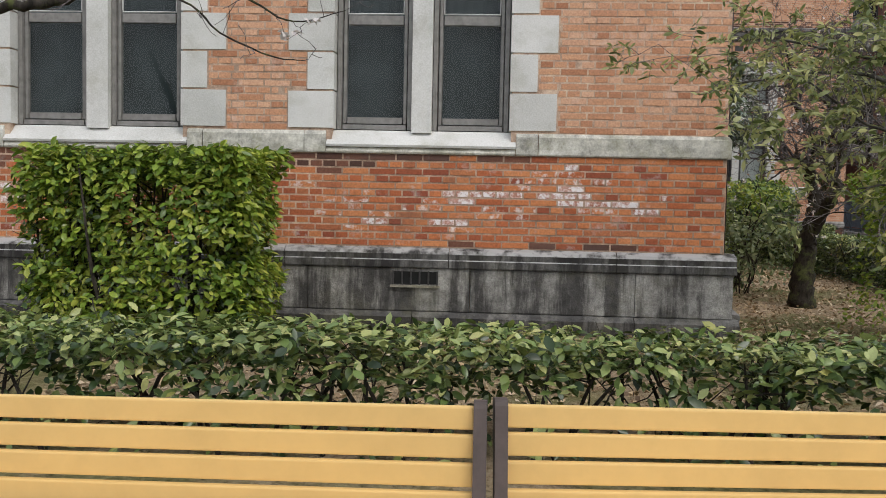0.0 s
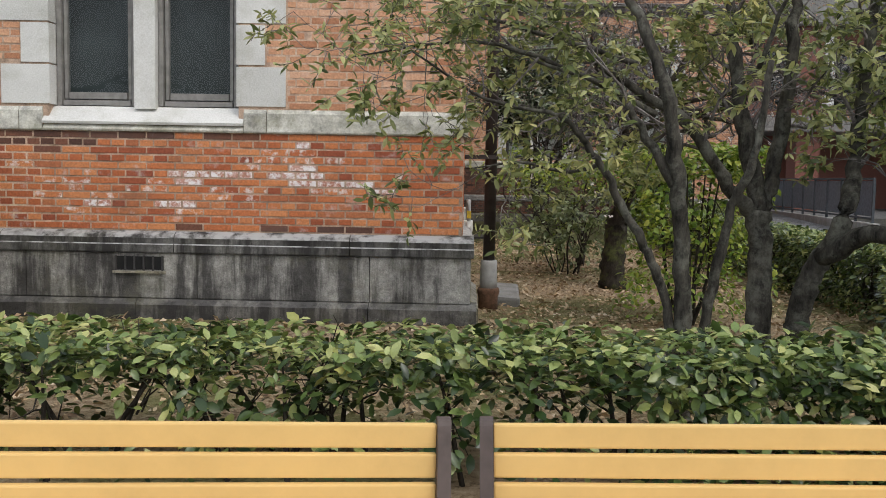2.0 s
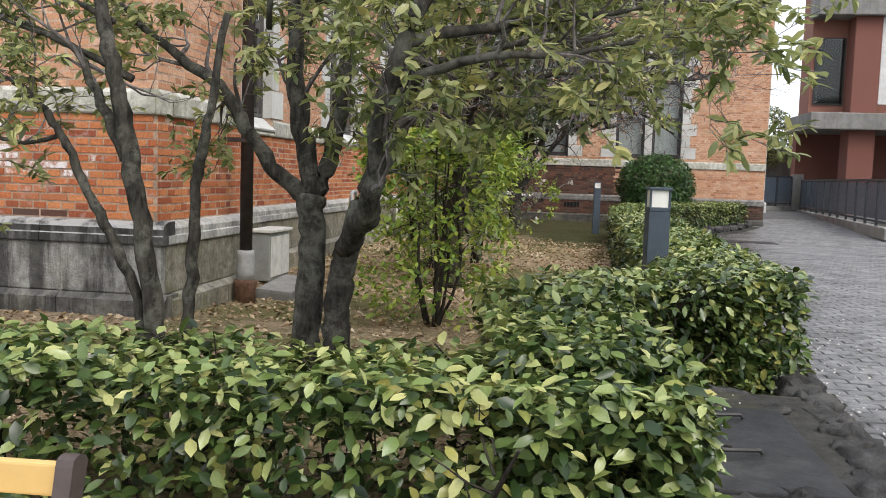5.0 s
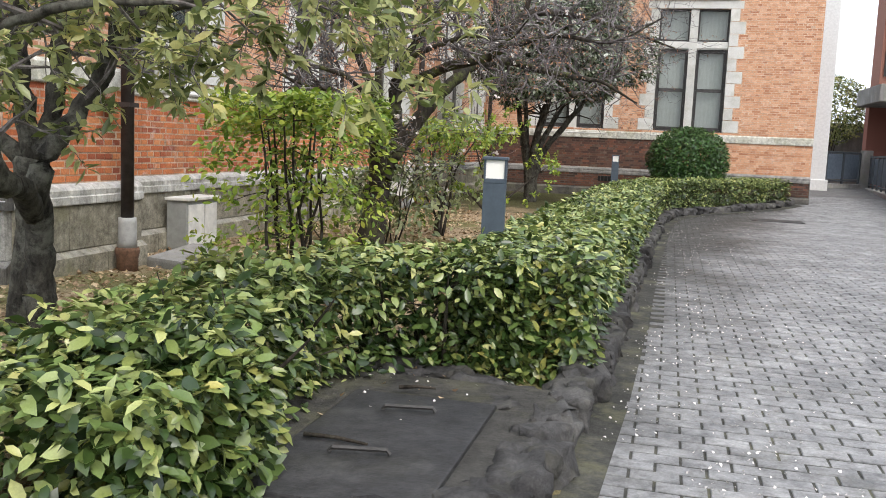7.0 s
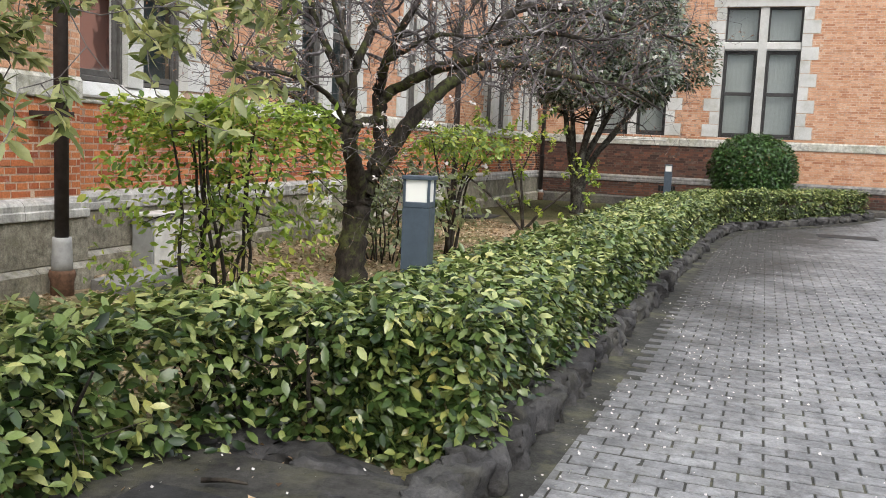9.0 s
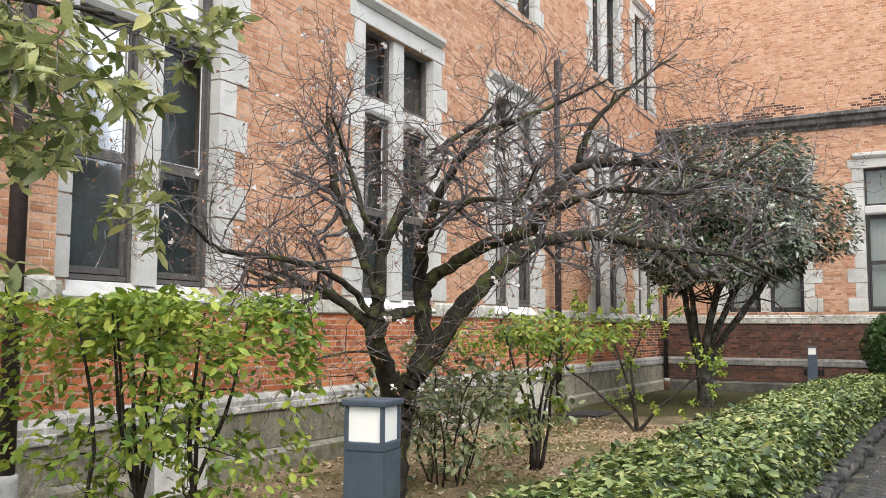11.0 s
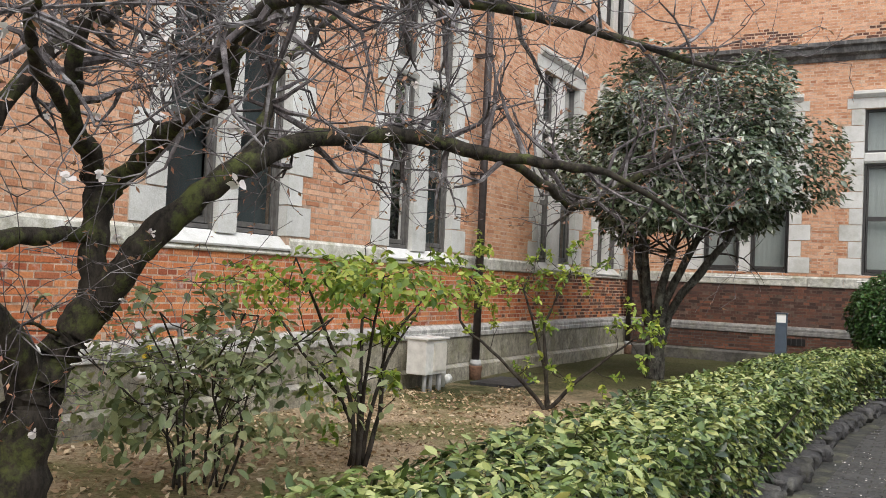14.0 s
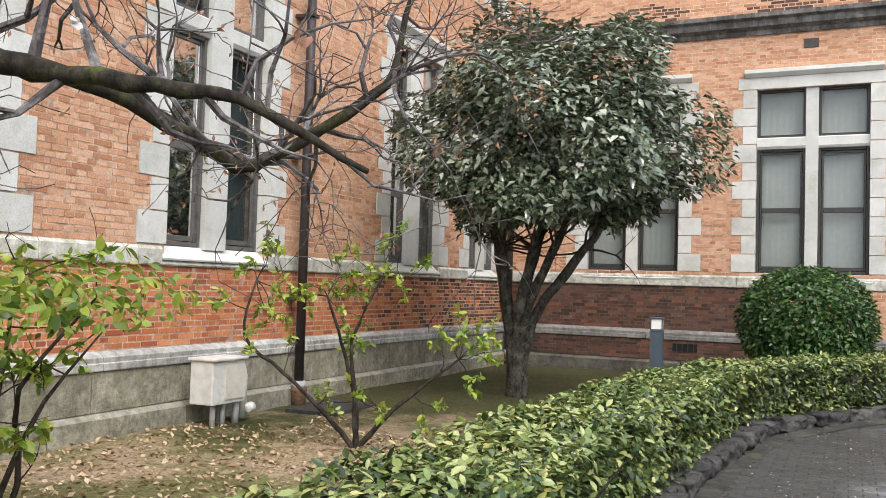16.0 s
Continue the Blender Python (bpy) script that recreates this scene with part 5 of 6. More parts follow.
def block_shrub(label, x, y, half_x, half_y, z_low, z_top, n, size, mat, stems=9, gaps=-0.05, ragged=0.1):
    """A flat-topped clipped shrub: forking stems, a dense top and thinner sides down to the soil."""
    z = bed_z(x, y)
    o = thing("shrub", label, "shrub", (x, y, z))
    b, tips = Build(), []
    for k in range(stems):
        a = 2 * math.pi * (k + rng.random()) / stems
        ex, ey = half_x * rng.uniform(0.3, 0.95) * math.cos(a), half_y * rng.uniform(0.3, 0.95) * math.sin(a)
        line = limb(b, [(x + 0.15 * ex, y + 0.15 * ey, z - 0.04, 0.015), (x + 0.45 * ex + rng.normal(0, 0.05), y + 0.45 * ey + rng.normal(0, 0.05), z + 0.4, 0.012), (x + 0.75 * ex, y + 0.75 * ey, z + 0.9, 0.009), (x + ex, y + ey, z_top - 0.06, 0.005)], 6, 4, 0.006)
        for i in range(3, len(line), 2):
            grow(b, line[i][:3], rng.normal(0, 1, 3) + (0, 0, 0.3), 0.26, 0.005, 1, tips, 2, 0.3, 0.1, 4)
    tagged(part("stem_growth", b, M_STEM, o, smooth=True), kind="stuff")
    u = rng.uniform(-1, 1, (n, 3))
    ax = rng.integers(0, 3, n)
    face = np.where(ax == 2, 1.0, np.sign(u[np.arange(n), ax]))
    u[np.arange(n), ax] = face * (1 - 0.4 * rng.random(n) ** 1.3)
    p = np.c_[x + u[:, 0] * half_x, y + u[:, 1] * half_y, (z_low + z_top) / 2 + u[:, 2] * (z_top - z_low) / 2]
    v = np.zeros((n, 3))
    v[np.arange(n), ax] = face
    high = (p[:, 2] - z_low) / (z_top - z_low)
    wob = np.array([noise.noise_vector(Vector(q * 2.2))[:] for q in p])
    p += ragged * wob * (1, 1, 0.25)
    gate = np.array([noise.noise(Vector(q * 3.6)) for q in p])
    ok = (gate > gaps - 0.22 * high) & (rng.random(n) < 0.5 + 0.5 * high)
    p, v = p[ok], v[ok] + (0, 0, 0.2)
    at, out = rosettes([t for t in tips if z + 0.15 < t[0][2] < z_top + 0.02], 4, 0.04)
    part("foliage", leaf_mesh("foliage", np.vstack([p, at]), np.vstack([v, out]), size, mat, 0.5, 0.6, 0.1), mat, o)
    return o


block_shrub("clipped evergreen shrub with a flat yellow-green top", 4.22, 7.68, 0.5, 0.56, 0.42, 1.8, 7500, 0.06, M_BUSH, ragged=0.2)
shrub("loose evergreen shrub with a flat bright top", 3.98, 12.7, 6, 0.85, 1.45, 1.82, 2400, 0.072, M_BUSH, 0.95, gaps=0.0, low_n=3, base=0.05, thick=0.021)
shrub("thin straggling shrub with greyish leaves", 3.66, 11.5, 10, 0.9, 0.5, 1.5, 2600, 0.08, M_GREYLEAF, 1.0, False, gaps=0.03, low_n=2, base=0.14, thick=0.010)


def tuft_shrub(label, x, y, stems, per, size, mat):
    """A few long leaning stems, each ending in loose tufts; stems: lines of offsets (dx, dy, z)."""
    z = bed_z(x, y)
    o = thing("shrub", label, "shrub", (x, y, z))
    at, out = [], []
    for line in stems:
        b, tips = Build(), []
        pts = [(x + dx, y + dy, zz, 0.02 * (1 - 0.75 * k / len(line))) for k, (dx, dy, zz) in enumerate(line)]
        row = limb(b, [(x + 0.02, y, z - 0.04, 0.026), *pts], 7, 4, 0.006)
        for i in range(len(row) // 3, len(row), 3):
            grow(b, row[i][:3], rng.normal(0, 1, 3) + (0, 0, 0.5), 0.3, 0.006, 1, tips, 2, 0.35, 0.2, 4)
        for k in range(6):
            grow(b, row[-1][:3], rng.normal(0, 1, 3) + (0, 0, 0.3), 0.32, 0.006, 1, tips, 3, 0.35, 0.2, 4)
        part("stem", b, M_STEM, o, smooth=True)
        p, v = rosettes(tips, per, 0.05)
        at, out = at + p, out + v
    part("foliage", leaf_mesh("foliage", at, out, size, mat, 0.5, 0.6, 0.0), mat, o)
    return o


tuft_shrub("sparse young shrub with leaning stems and yellow-green tufts", 3.9, 16.3, [
    [(-0.2, -0.1, 0.6), (-0.55, -0.25, 0.95), (-0.85, -0.4, 1.25), (-0.78, -0.36, 1.72)],
    [(0.0, 0.0, 0.8), (-0.03, 0.0, 1.25), (0.18, 0.1, 1.78)],
    [(0.25, 0.1, 0.6), (0.5, 0.25, 0.85), (0.78, 0.38, 1.1)],
    [(-0.05, 0.1, 0.7), (-0.2, 0.1, 1.2), (-0.3, 0.0, 1.6)]], 7, 0.07, M_BUSH)

def mound(name, label, x, y, z0, z1, r, n, size, mat, squash=1.0, category="bush"):
    z = bed_z(x, y)
    o = thing(name, label, category, (x, y, z))
    b = Build()
    for k in range(7):
        a = k * 0.9
        limb(b, [(x + 0.06 * math.cos(a), y + 0.06 * math.sin(a), z - 0.04, 0.025), (x + 0.3 * r * math.cos(a), y + 0.3 * r * math.sin(a), (z + z1) / 2, 0.015), (x + 0.6 * r * math.cos(a), y + 0.6 * r * math.sin(a), z1 - 0.25, 0.006)], 6, 3)
    tagged(part("stem_growth", b, M_STEM, o, smooth=True), kind="stuff")
    h = (z1 - z0) / 2
    p, v = blob_points(n, (x, y, z0 + h), (r, r * squash, h), 0.35, None, 0.05)
    part("foliage", leaf_mesh("foliage", p, v, size, mat, 0.5, 0.55, 0.2), mat, o)
    return o


mound("round_bush", "clipped round dark green bush against the end wall", 7.15, 22.7, 0.55, 2.14, 0.88, 17000, 0.075, M_ROUND)


def hedge(label, line, width, z_low, z_top, per_m, size, mat=M_HEDGE, thin=0.0, name="hedge", thin_end=None):
    """A clipped hedge along a line of (x, y): a shell of leaves round twiggy stems."""
    o = thing(name, label, "hedge", (*line[0], z_low))
    p, v, b = [], [], Build()
    fp, fv = [], []
    for (xa, ya), (xb, yb) in zip(line, line[1:]):
        ln = math.hypot(xb - xa, yb - ya)
        tx_, ty_ = (xb - xa) / ln, (yb - ya) / ln
        n = int(per_m * ln)
        s = rng.uniform(-0.12, ln + 0.12, n)
        h = z_top - z_low
        girth = 2 * h + width
        c = rng.uniform(0, girth, n)
        inward = rng.random(n) ** 1.5 * 0.27
        for i in range(n):
            if c[i] < width:
                a, z, na, nz = c[i] - width / 2, z_top, 0, 1
                z -= inward[i] * 0.7
            elif c[i] < width + h:
                a, z, na, nz = width / 2 - inward[i], z_top - (c[i] - width), 1, 0.25
            else:
                a, z, na, nz = -width / 2 + inward[i], z_top - (c[i] - width - h), -1, 0.25
            low = (z_top - z) / h
            here = thin if thin_end is None else thin + (thin_end - thin) * min(1.0, max(0.0, (s[i] / ln - 0.68) / 0.14))
            if rng.random() < here * low:
                continue
            x, y = xa + tx_ * s[i] + ty_ * a, ya + ty_ * s[i] - tx_ * a
            lump = 0.05 * noise.noise(Vector((x * 2.4, y * 2.4, z * 2.4))) + 0.02 * noise.noise(Vector((x * 9, y * 9, z * 9)))
            x, y, z = x + ty_ * na * lump, y - tx_ * na * lump, z + (lump if nz == 1 else 0)
            if noise.noise(Vector((x * 4.2, y * 4.2, z * 4.2 + 7))) < (-0.1 if here > 0.3 else -0.36) and nz < 1:
                continue
            # dark inner and pale outer leaves: young growth, with some light painted in
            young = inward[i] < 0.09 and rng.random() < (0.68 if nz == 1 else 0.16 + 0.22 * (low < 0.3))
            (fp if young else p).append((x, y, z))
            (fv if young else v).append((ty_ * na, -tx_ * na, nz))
        for k in range(int(ln / 0.16)):
            q = rng.uniform(0, ln)
            a = rng.uniform(-0.3, 0.3) * width
            x, y = xa + tx_ * q + ty_ * a, ya + ty_ * q - tx_ * a
            z = ground_z(x, y)
            jx, jy = rng.normal(0, 0.09, 2)
            top = z_top - 0.08
            limb(b, [(x, y, z - 0.05, 0.013), (x + jx, y + jy, (z + top) / 2, 0.010), (x + 2 * jx, y + 2 * jy, top, 0.004)], 5, 2, 0.004)
            for m_ in range(4):
                grow(b, (x + jx * 1.2, y + jy * 1.2, z + (top - z) * rng.uniform(0.35, 0.85)), rng.normal(0, 1, 3) + (0, 0, 0.5), 0.24, 0.005, 0, [], 2, 0.3, 0.1, 4)
    for (xa, ya), (xb, yb) in ((line[0], line[1]), (line[-1], line[-2])):
        ln = math.hypot(xb - xa, yb - ya)
        tx_, ty_ = (xa - xb) / ln, (ya - yb) / ln
        for k in range(int(per_m * width * 0.55)):
            a, z = rng.uniform(-0.48, 0.48) * width, z_top - 0.03 - (z_top - z_low) * rng.random() ** 1.1
            deep = 0.13 - 0.2 * rng.random() ** 1.5
            x, y = xa + tx_ * deep + ty_ * a, ya + ty_ * deep - tx_ * a
            lump = 0.06 * noise.noise(Vector((x * 2.4, y * 2.4, z * 2.4)))
            p.append((x + tx_ * lump, y + ty_ * lump, z))
            v.append((tx_, ty_, 0.25))
    tagged(part("stem_growth", b, M_STEM, o), kind="stuff")
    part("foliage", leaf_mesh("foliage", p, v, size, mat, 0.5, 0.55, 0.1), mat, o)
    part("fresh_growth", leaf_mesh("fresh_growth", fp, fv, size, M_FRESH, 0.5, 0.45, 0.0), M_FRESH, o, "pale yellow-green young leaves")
    return o


hedge("low clipped hedge of glossy pale green leaves", [(-5.0, 3.86), (5.52, 3.97)], 0.68, 0.28, 0.87, 3600, 0.067, thin=0.9, thin_end=0.1)
hedge("low hedge bending round the manhole cover", [(5.3, 4.1), (5.12, 5.3), (5.4, 6.1), (6.0, 6.2)], 0.6, 0.34, 0.96, 4200, 0.066, thin=0.05)
hedge("long clipped hedge beside the paved path", [(6.1, 6.18), (6.14, 10.0), (6.2, 15.0), (6.32, 18.2)], 0.76, 0.32, 1.0, 3900, 0.064, thin=0.05)
hedge("clipped hedge turning along the end wall", [(6.32, 18.2), (6.55, 19.5), (7.1, 20.7), (7.85, 21.9), (8.6, 23.2), (9.2, 24.2)], 0.72, 0.32, 1.0, 2400, 0.068, thin=0.05)

# tall clipped shrub block before the front wall
z = bed_z(-1.85, 5.95)
o = thing("shrub", "tall clipped shrub block with yellow-green top, before the brick wall", "shrub", (-1.85, 5.95, z))
p, v, b = [], [], Build()
fp, fv = [], []
for k in range(30000):
    u = rng.random(3) * 2 - 1
    ax = rng.integers(0, 3)
    u[ax] = np.sign(u[ax]) * (1 - 0.35 * rng.random() ** 1.5)
    q = np.array((-1.8, 5.95, 1.12)) + u * (0.75, 0.48, 0.64)
    if q[2] < 0.75 and rng.random() < 0.5:
        continue
    if noise.noise(Vector(q * 3.1)) < -0.3 and q[2] < 1.6:
        continue
    q += 0.075 * np.array(noise.noise_vector(Vector(q * 3.2)))
    w_ = np.zeros(3)
    w_[ax] = np.sign(u[ax])
    young = rng.random() < (0.94 if q[2] > 1.45 else 0.8)
    (fp if young else p).append(q)
    (fv if young else v).append(w_ + (0, 0, 0.2))
for k in range(26):
    x, y = -1.8 + rng.uniform(-0.66, 0.66), 5.95 + rng.uniform(-0.35, 0.35)
    jx, jy = rng.normal(0, 0.045, 2)
    limb(b, [(x, y, z - 0.05, 0.016), (x + jx, y + jy, 0.95, 0.012), (x + 2 * jx, y + jy, 1.65, 0.005)], 6, 3)
    for m_ in range(6):
        grow(b, (x + jx, y + jy, rng.uniform(0.6, 1.5)), rng.normal(0, 1, 3) + (0, 0, 0.6), 0.3, 0.006, 0, [], 2, 0.3, 0.1, 4)
tagged(part("stem_growth", b, M_STEM, o), kind="stuff")
part("foliage", leaf_mesh("foliage", p, v, 0.062, M_HEDGE, 0.5, 0.55, 0.1), M_HEDGE, o)
part("fresh_growth", leaf_mesh("fresh_growth", fp, fv, 0.07, M_BUSH, 0.5, 0.5, 0.0), M_BUSH, o, "bright yellow-green young leaves")

# ---- litter and petals ----
n = 16000
x = rng.uniform(-2, 6.2, n * 3)
y = rng.uniform(4.3, 24.5, n * 3)
ok = np.array([in_bed(a, b_) and not (b_ > 6.85 and a < 2.5 and b_ < 8.6) and not (b_ >= 8.5 and a < 2.1) and not (b_ > 6.85 and a < 2.1) and b_ < 17.0 + 1.5 * noise.noise(Vector((a, b_, 0))) for a, b_ in zip(x, y)])
x, y = x[ok][:n], y[ok][:n]
at = [(a, b_, bed_z(a, b_) + 0.012) for a, b_ in zip(x, y)]
solid("fallen_leaves", leaf_mesh("fallen_leaves", at, np.c_[rng.normal(0, 1, (len(at), 2)), np.full(len(at), 0.05)], 0.058, M_LITTER, 0.5, 0.2, 0.0, plain_leaf=True), M_LITTER, "dry brown leaves strewn over the soil", "leaves", kind="stuff")
at, k = [], 0
while len(at) < 900:
    b_ = 5.0 + 17 * rng.random() ** 1.5
    a = kerb_x(b_) + 0.12 + abs(rng.normal(0, 0.7))
    if noise.noise(Vector((a * 2, b_ * 1.3, 3))) > -0.1:
        at.append((a, b_, path_z(a, b_) + 0.012))
for _ in range(40):
    a, b_ = rng.uniform(5.4, 6.2), rng.uniform(4.6, 5.8)
    at.append((a, b_, bed_z(a, b_) + 0.05))
solid("fallen_petals", leaf_mesh("fallen_petals", at, np.c_[rng.normal(0, 1, (len(at), 2)), np.full(len(at), 0.05)], 0.015, M_PETAL, 0.9, 0.1, 0.0, plain_leaf=True), M_PETAL, "white plum petals scattered on the paving", "petals", kind="stuff")

# ---- manhole cover in the bed's corner ----
z = bed_z(5.78, 5.2) + 0.02
cov = thing("manhole_cover", "dark square manhole cover with two bar handles", "manhole cover", (5.78, 5.2, z))
part("surround", Build().soft_box(5.3, 6.4, 4.08, 5.66, z - 0.12, z + 0.004, 0.03), M_SURROUND, cov, "dark mossy concrete surround")
part("plate", Build().soft_box(5.58, 6.18, 4.14, 5.27, z - 0.03, z + 0.022, 0.008), M_LID, cov)
for hy, hx in ((5.03, 5.88), (4.52, 5.86)):
    part("handle", Build().tube([(hx - 0.1, hy - 0.02, z + 0.03), (hx - 0.09, hy - 0.018, z + 0.045), (hx + 0.09, hy + 0.018, z + 0.045), (hx + 0.1, hy + 0.02, z + 0.03)], [0.009] * 4, 6), M_FRAME_D, cov)

for a, c, lab in (((5.62, 4.62), (5.86, 4.6), "short dry twig on the manhole cover"), ((5.75, 5.32), (5.9, 5.36), "short dry twig beside the manhole cover")):
    solid("fallen_twig", Build().tube([(*a, z + 0.034), ((a[0] + c[0]) / 2, (a[1] + c[1]) / 2 + 0.01, z + 0.036), (*c, z + 0.033)], [0.009, 0.008, 0.005], 6), M_STEM, lab, "twig", smooth=True)

# ---- kerb of rough stones and its gutter ----
def rough_stone(seed, sx, sy, sz):
    bm = bmesh.new()
    bmesh.ops.create_cube(bm, size=1)
    bmesh.ops.subdivide_edges(bm, edges=bm.edges[:], cuts=5, use_grid_fill=True)
    for q in bm.verts:
        c = q.co.normalized() * 0.62
        c = q.co.lerp(c, 0.28)
        c += 0.2 * noise.noise_vector(c * 2.6 + Vector((seed * 3.1, seed, 0))) + 0.12 * noise.noise_vector(c * 7 + Vector((0, seed, seed)))
        q.co = (c.x * sx, c.y * sy, c.z * sz)
    me = bpy.data.meshes.new("kerb_stone")
    bm.to_mesh(me)
    bm.free()
    me.materials.append(M_KERB)
    me.polygons.foreach_set("use_smooth", [True] * len(me.polygons))
    return me


kinds = [rough_stone(k, 0.17 + 0.03 * (k % 3), 0.22 + 0.06 * (k % 4), 0.19) for k in range(7)]
kerb = thing("kerb", "rough dark natural stones edging the planted bed", "kerb", (6.5, 5, 0.3), kind="structure")


def along(line, step):
    """Places and headings every step metres along a line."""
    out, carry = [], 0.0
    for (xa, ya), (xb, yb) in zip(line, line[1:]):
        ln = math.hypot(xb - xa, yb - ya)
        s = carry
        while s < ln:
            out.append((xa + (xb - xa) * s / ln, ya + (yb - ya) * s / ln, math.atan2(yb - ya, xb - xa)))
            s += step
        carry = s - ln
    return out


for x, y, a in along([(5.9, 4.15), (6.3, 4.35), *KERB], 0.25):
    ob = new("kerb_stone", kinds[rng.integers(0, 7)])
    ob.parent = kerb
    ob.matrix_parent_inverse = Matrix.Translation((-6.5, -5, -0.3))
    ob.matrix_basis = pose(x - 0.05 + rng.normal(0, 0.015), y, path_z(x, y) + 0.055 + rng.normal(0, 0.012), rng.normal(0, 6), rng.normal(0, 6), math.degrees(a) - 90 + rng.normal(0, 9)) @ Matrix.Diagonal((1, 1, 0.8 if y > 12 else 1, 1))
# loose stones round the manhole cover
for x, y, turn in ((5.32, 5.72, 80), (5.55, 5.84, 95), (5.8, 5.86, 85), (6.03, 5.78, 110), (6.2, 5.6, 130), (6.3, 5.4, 150), (6.12, 5.45, 30)):
    ob = new("kerb_stone", kinds[rng.integers(0, 7)])
    ob.parent = kerb
    ob.matrix_parent_inverse = Matrix.Translation((-6.5, -5, -0.3))
    ob.matrix_basis = pose(x, y, bed_z(x, y) - 0.005, rng.normal(0, 8), rng.normal(0, 8), turn) @ Matrix.Diagonal((1, 0.95, 0.55, 1))
gt = Build()
side = [(x, y) for x, y in KERB]
gv = [(x + dx, y - 0.2 * (dx > 0.1) * (y > 19), path_z(x, y) + dz) for x, y in side for dx, dz in ((-0.1, 0.004), (0.05, 0.012), (0.2, 0.007))]
gt.add(gv, [(3 * i + k, 3 * i + k + 1, 3 * i + k + 4, 3 * i + k + 3) for i in range(len(side) - 1) for k in (0, 1)])
solid("gutter", gt, M_JOINT, "mossy sandy gutter strip along the kerb", "gutter", kind="structure")

ev = thing("air_vent", "small dark vent low in the end wall", "vent", (5.2, EY - 0.09, 0.78))
# near-black plate painted as the hole's shade, no recess is cut
part("vent_opening", Build().box(5.0, 5.4, EY - 0.085, EY - 0.05, 0.74, 0.87), plain("end vent shadow", (0.012, 0.012, 0.012), 0.95), ev)
for k in range(4):
    part("bar", Build().box(5.06 + k * 0.09, 5.075 + k * 0.09, EY - 0.095, EY - 0.086, 0.74, 0.87), M_FRAME_D, ev)
solid("drain_cover", Build().soft_box(8.35, 8.35 + 0.95, 19.46, 19.46 + 0.6, path_z(9, 19.46) - 0.02, path_z(9, 19.46) + 0.017, 0.006), M_LID, "flat dark iron drain cover set in the paving", "drain cover")

# ---- path beyond, paving ----
pb = Build()
pys = [4.0, *np.arange(5, 36, 1.0), 45, 70]
pv = [(max(kerb_x(y) if y < 24.6 else 10.3, 5.9) + 0.02 if k == 0 else xx, y, path_z(7, y) + 0.0) for y in pys for k, xx in enumerate((0, 12, 30))]
pb.add(pv, [(3 * j + i, 3 * j + i + 1, 3 * j + 4 + i, 3 * j + 3 + i) for j in range(len(pys) - 1) for i in range(2)])
pavement = solid("pavement", pb, M_JOINT, "grey block-paved path with dark joints", "pavement", kind="structure")
ap = Build()
axs = [-30, -8, -4, 0, 3, 6, 14, 30]
ap.add([(x, y, path_z(x, 0)) for y in (-25, 3.34) for x in axs], [(i, i + 1, 8 + i + 1, 8 + i) for i in range(7)])
far_ = [(9.9, 28.6), (13.5, 28.6), (30, 28.6), (9.9, 35.0), (13.5, 35.0), (30, 35.0), (9.9, 70.0), (13.5, 70.0), (30, 70.0)]
ap.add([(x, y, path_z(9, y) + 0.008) for x, y in far_], [(0, 1, 4, 3), (1, 2, 5, 4), (3, 4, 7, 6), (4, 5, 8, 7)])
ap.add([(5.86, 3.34, 0.306), (30, 3.34, 0.306), (30, 4.0, 0.306), (5.86, 4.0, 0.306)], [(0, 1, 2, 3)])
solid("path", ap, M_ASPHALT, "worn grey paved walk before the benches", "path", kind="structure")

# ---- far side of the path: modern block, railing, wall ----
mbk = thing("modern_building", "brown-tiled modern building with concrete canopy and balconies", "building", (16, 34, 0.5))
part("wall", Build().box(13.17, 26, 33.7, 35.0, 4.0, 14).box(17, 26, 35.0, 46, 4.0, 14), M_BRICK_FAR, mbk)
part("back_wall", Build().box(13.4, 26, 36.0, 36.6, 0, 4.0), M_BRICK_FAR, mbk)
for x in (14.33, 18.4, 22.5):
    part("pier", Build().soft_box(x, x + 0.86, 32.9, 33.85, 0, 14, 0.03), M_BRICK_FAR, mbk)
part("canopy", Build().soft_box(12.98, 26, 32.5, 36.1, 3.42, 3.98, 0.04), M_CONCRETE, mbk, "grey concrete canopy over a dark recess")
for z in (7.2, 10.9):
    part("balcony", Build().soft_box(13.05, 26, 32.6, 33.75, z, z + 0.95, 0.04), M_CONCRETE, mbk, "grey concrete balcony")
part("white_panel", Build().soft_box(15.2, 15.62, 32.95, 33.2, 4.3, 12, 0.02), M_WHITE, mbk, "white vertical panel")
for x, w in ((13.28, 1.0), (15.75, 2.5), (19.4, 2.9)):
    for z in (4.3, 8.4):
        wn_ = part("window", Build().box(x, x + w, 33.64, 33.71, z, z + 2.3), M_FRAME_D, mbk)
        part("pane", Build().box(x + 0.06, x + w - 0.06, 33.62, 33.635, z + 0.06, z + 2.24), M_GLASS, wn_)
part("gate_pillar", Build().soft_box(13.05, 13.4, 34.6, 34.95, 0.3, 1.9, 0.02), M_CONCRETE, mbk, "pale gate pillar")
solid("white_column", Build().soft_box(11.02, 11.55, 32.0, 32.5, 0.3, 9.0, 0.03).soft_box(10.95, 11.62, 31.93, 32.57, 0.3, 0.9, 0.03), M_WHITE, "tall white column beyond the end wall", "column")
M_SMOKED = plain("smoked panel", (0.10, 0.125, 0.16), 0.3)


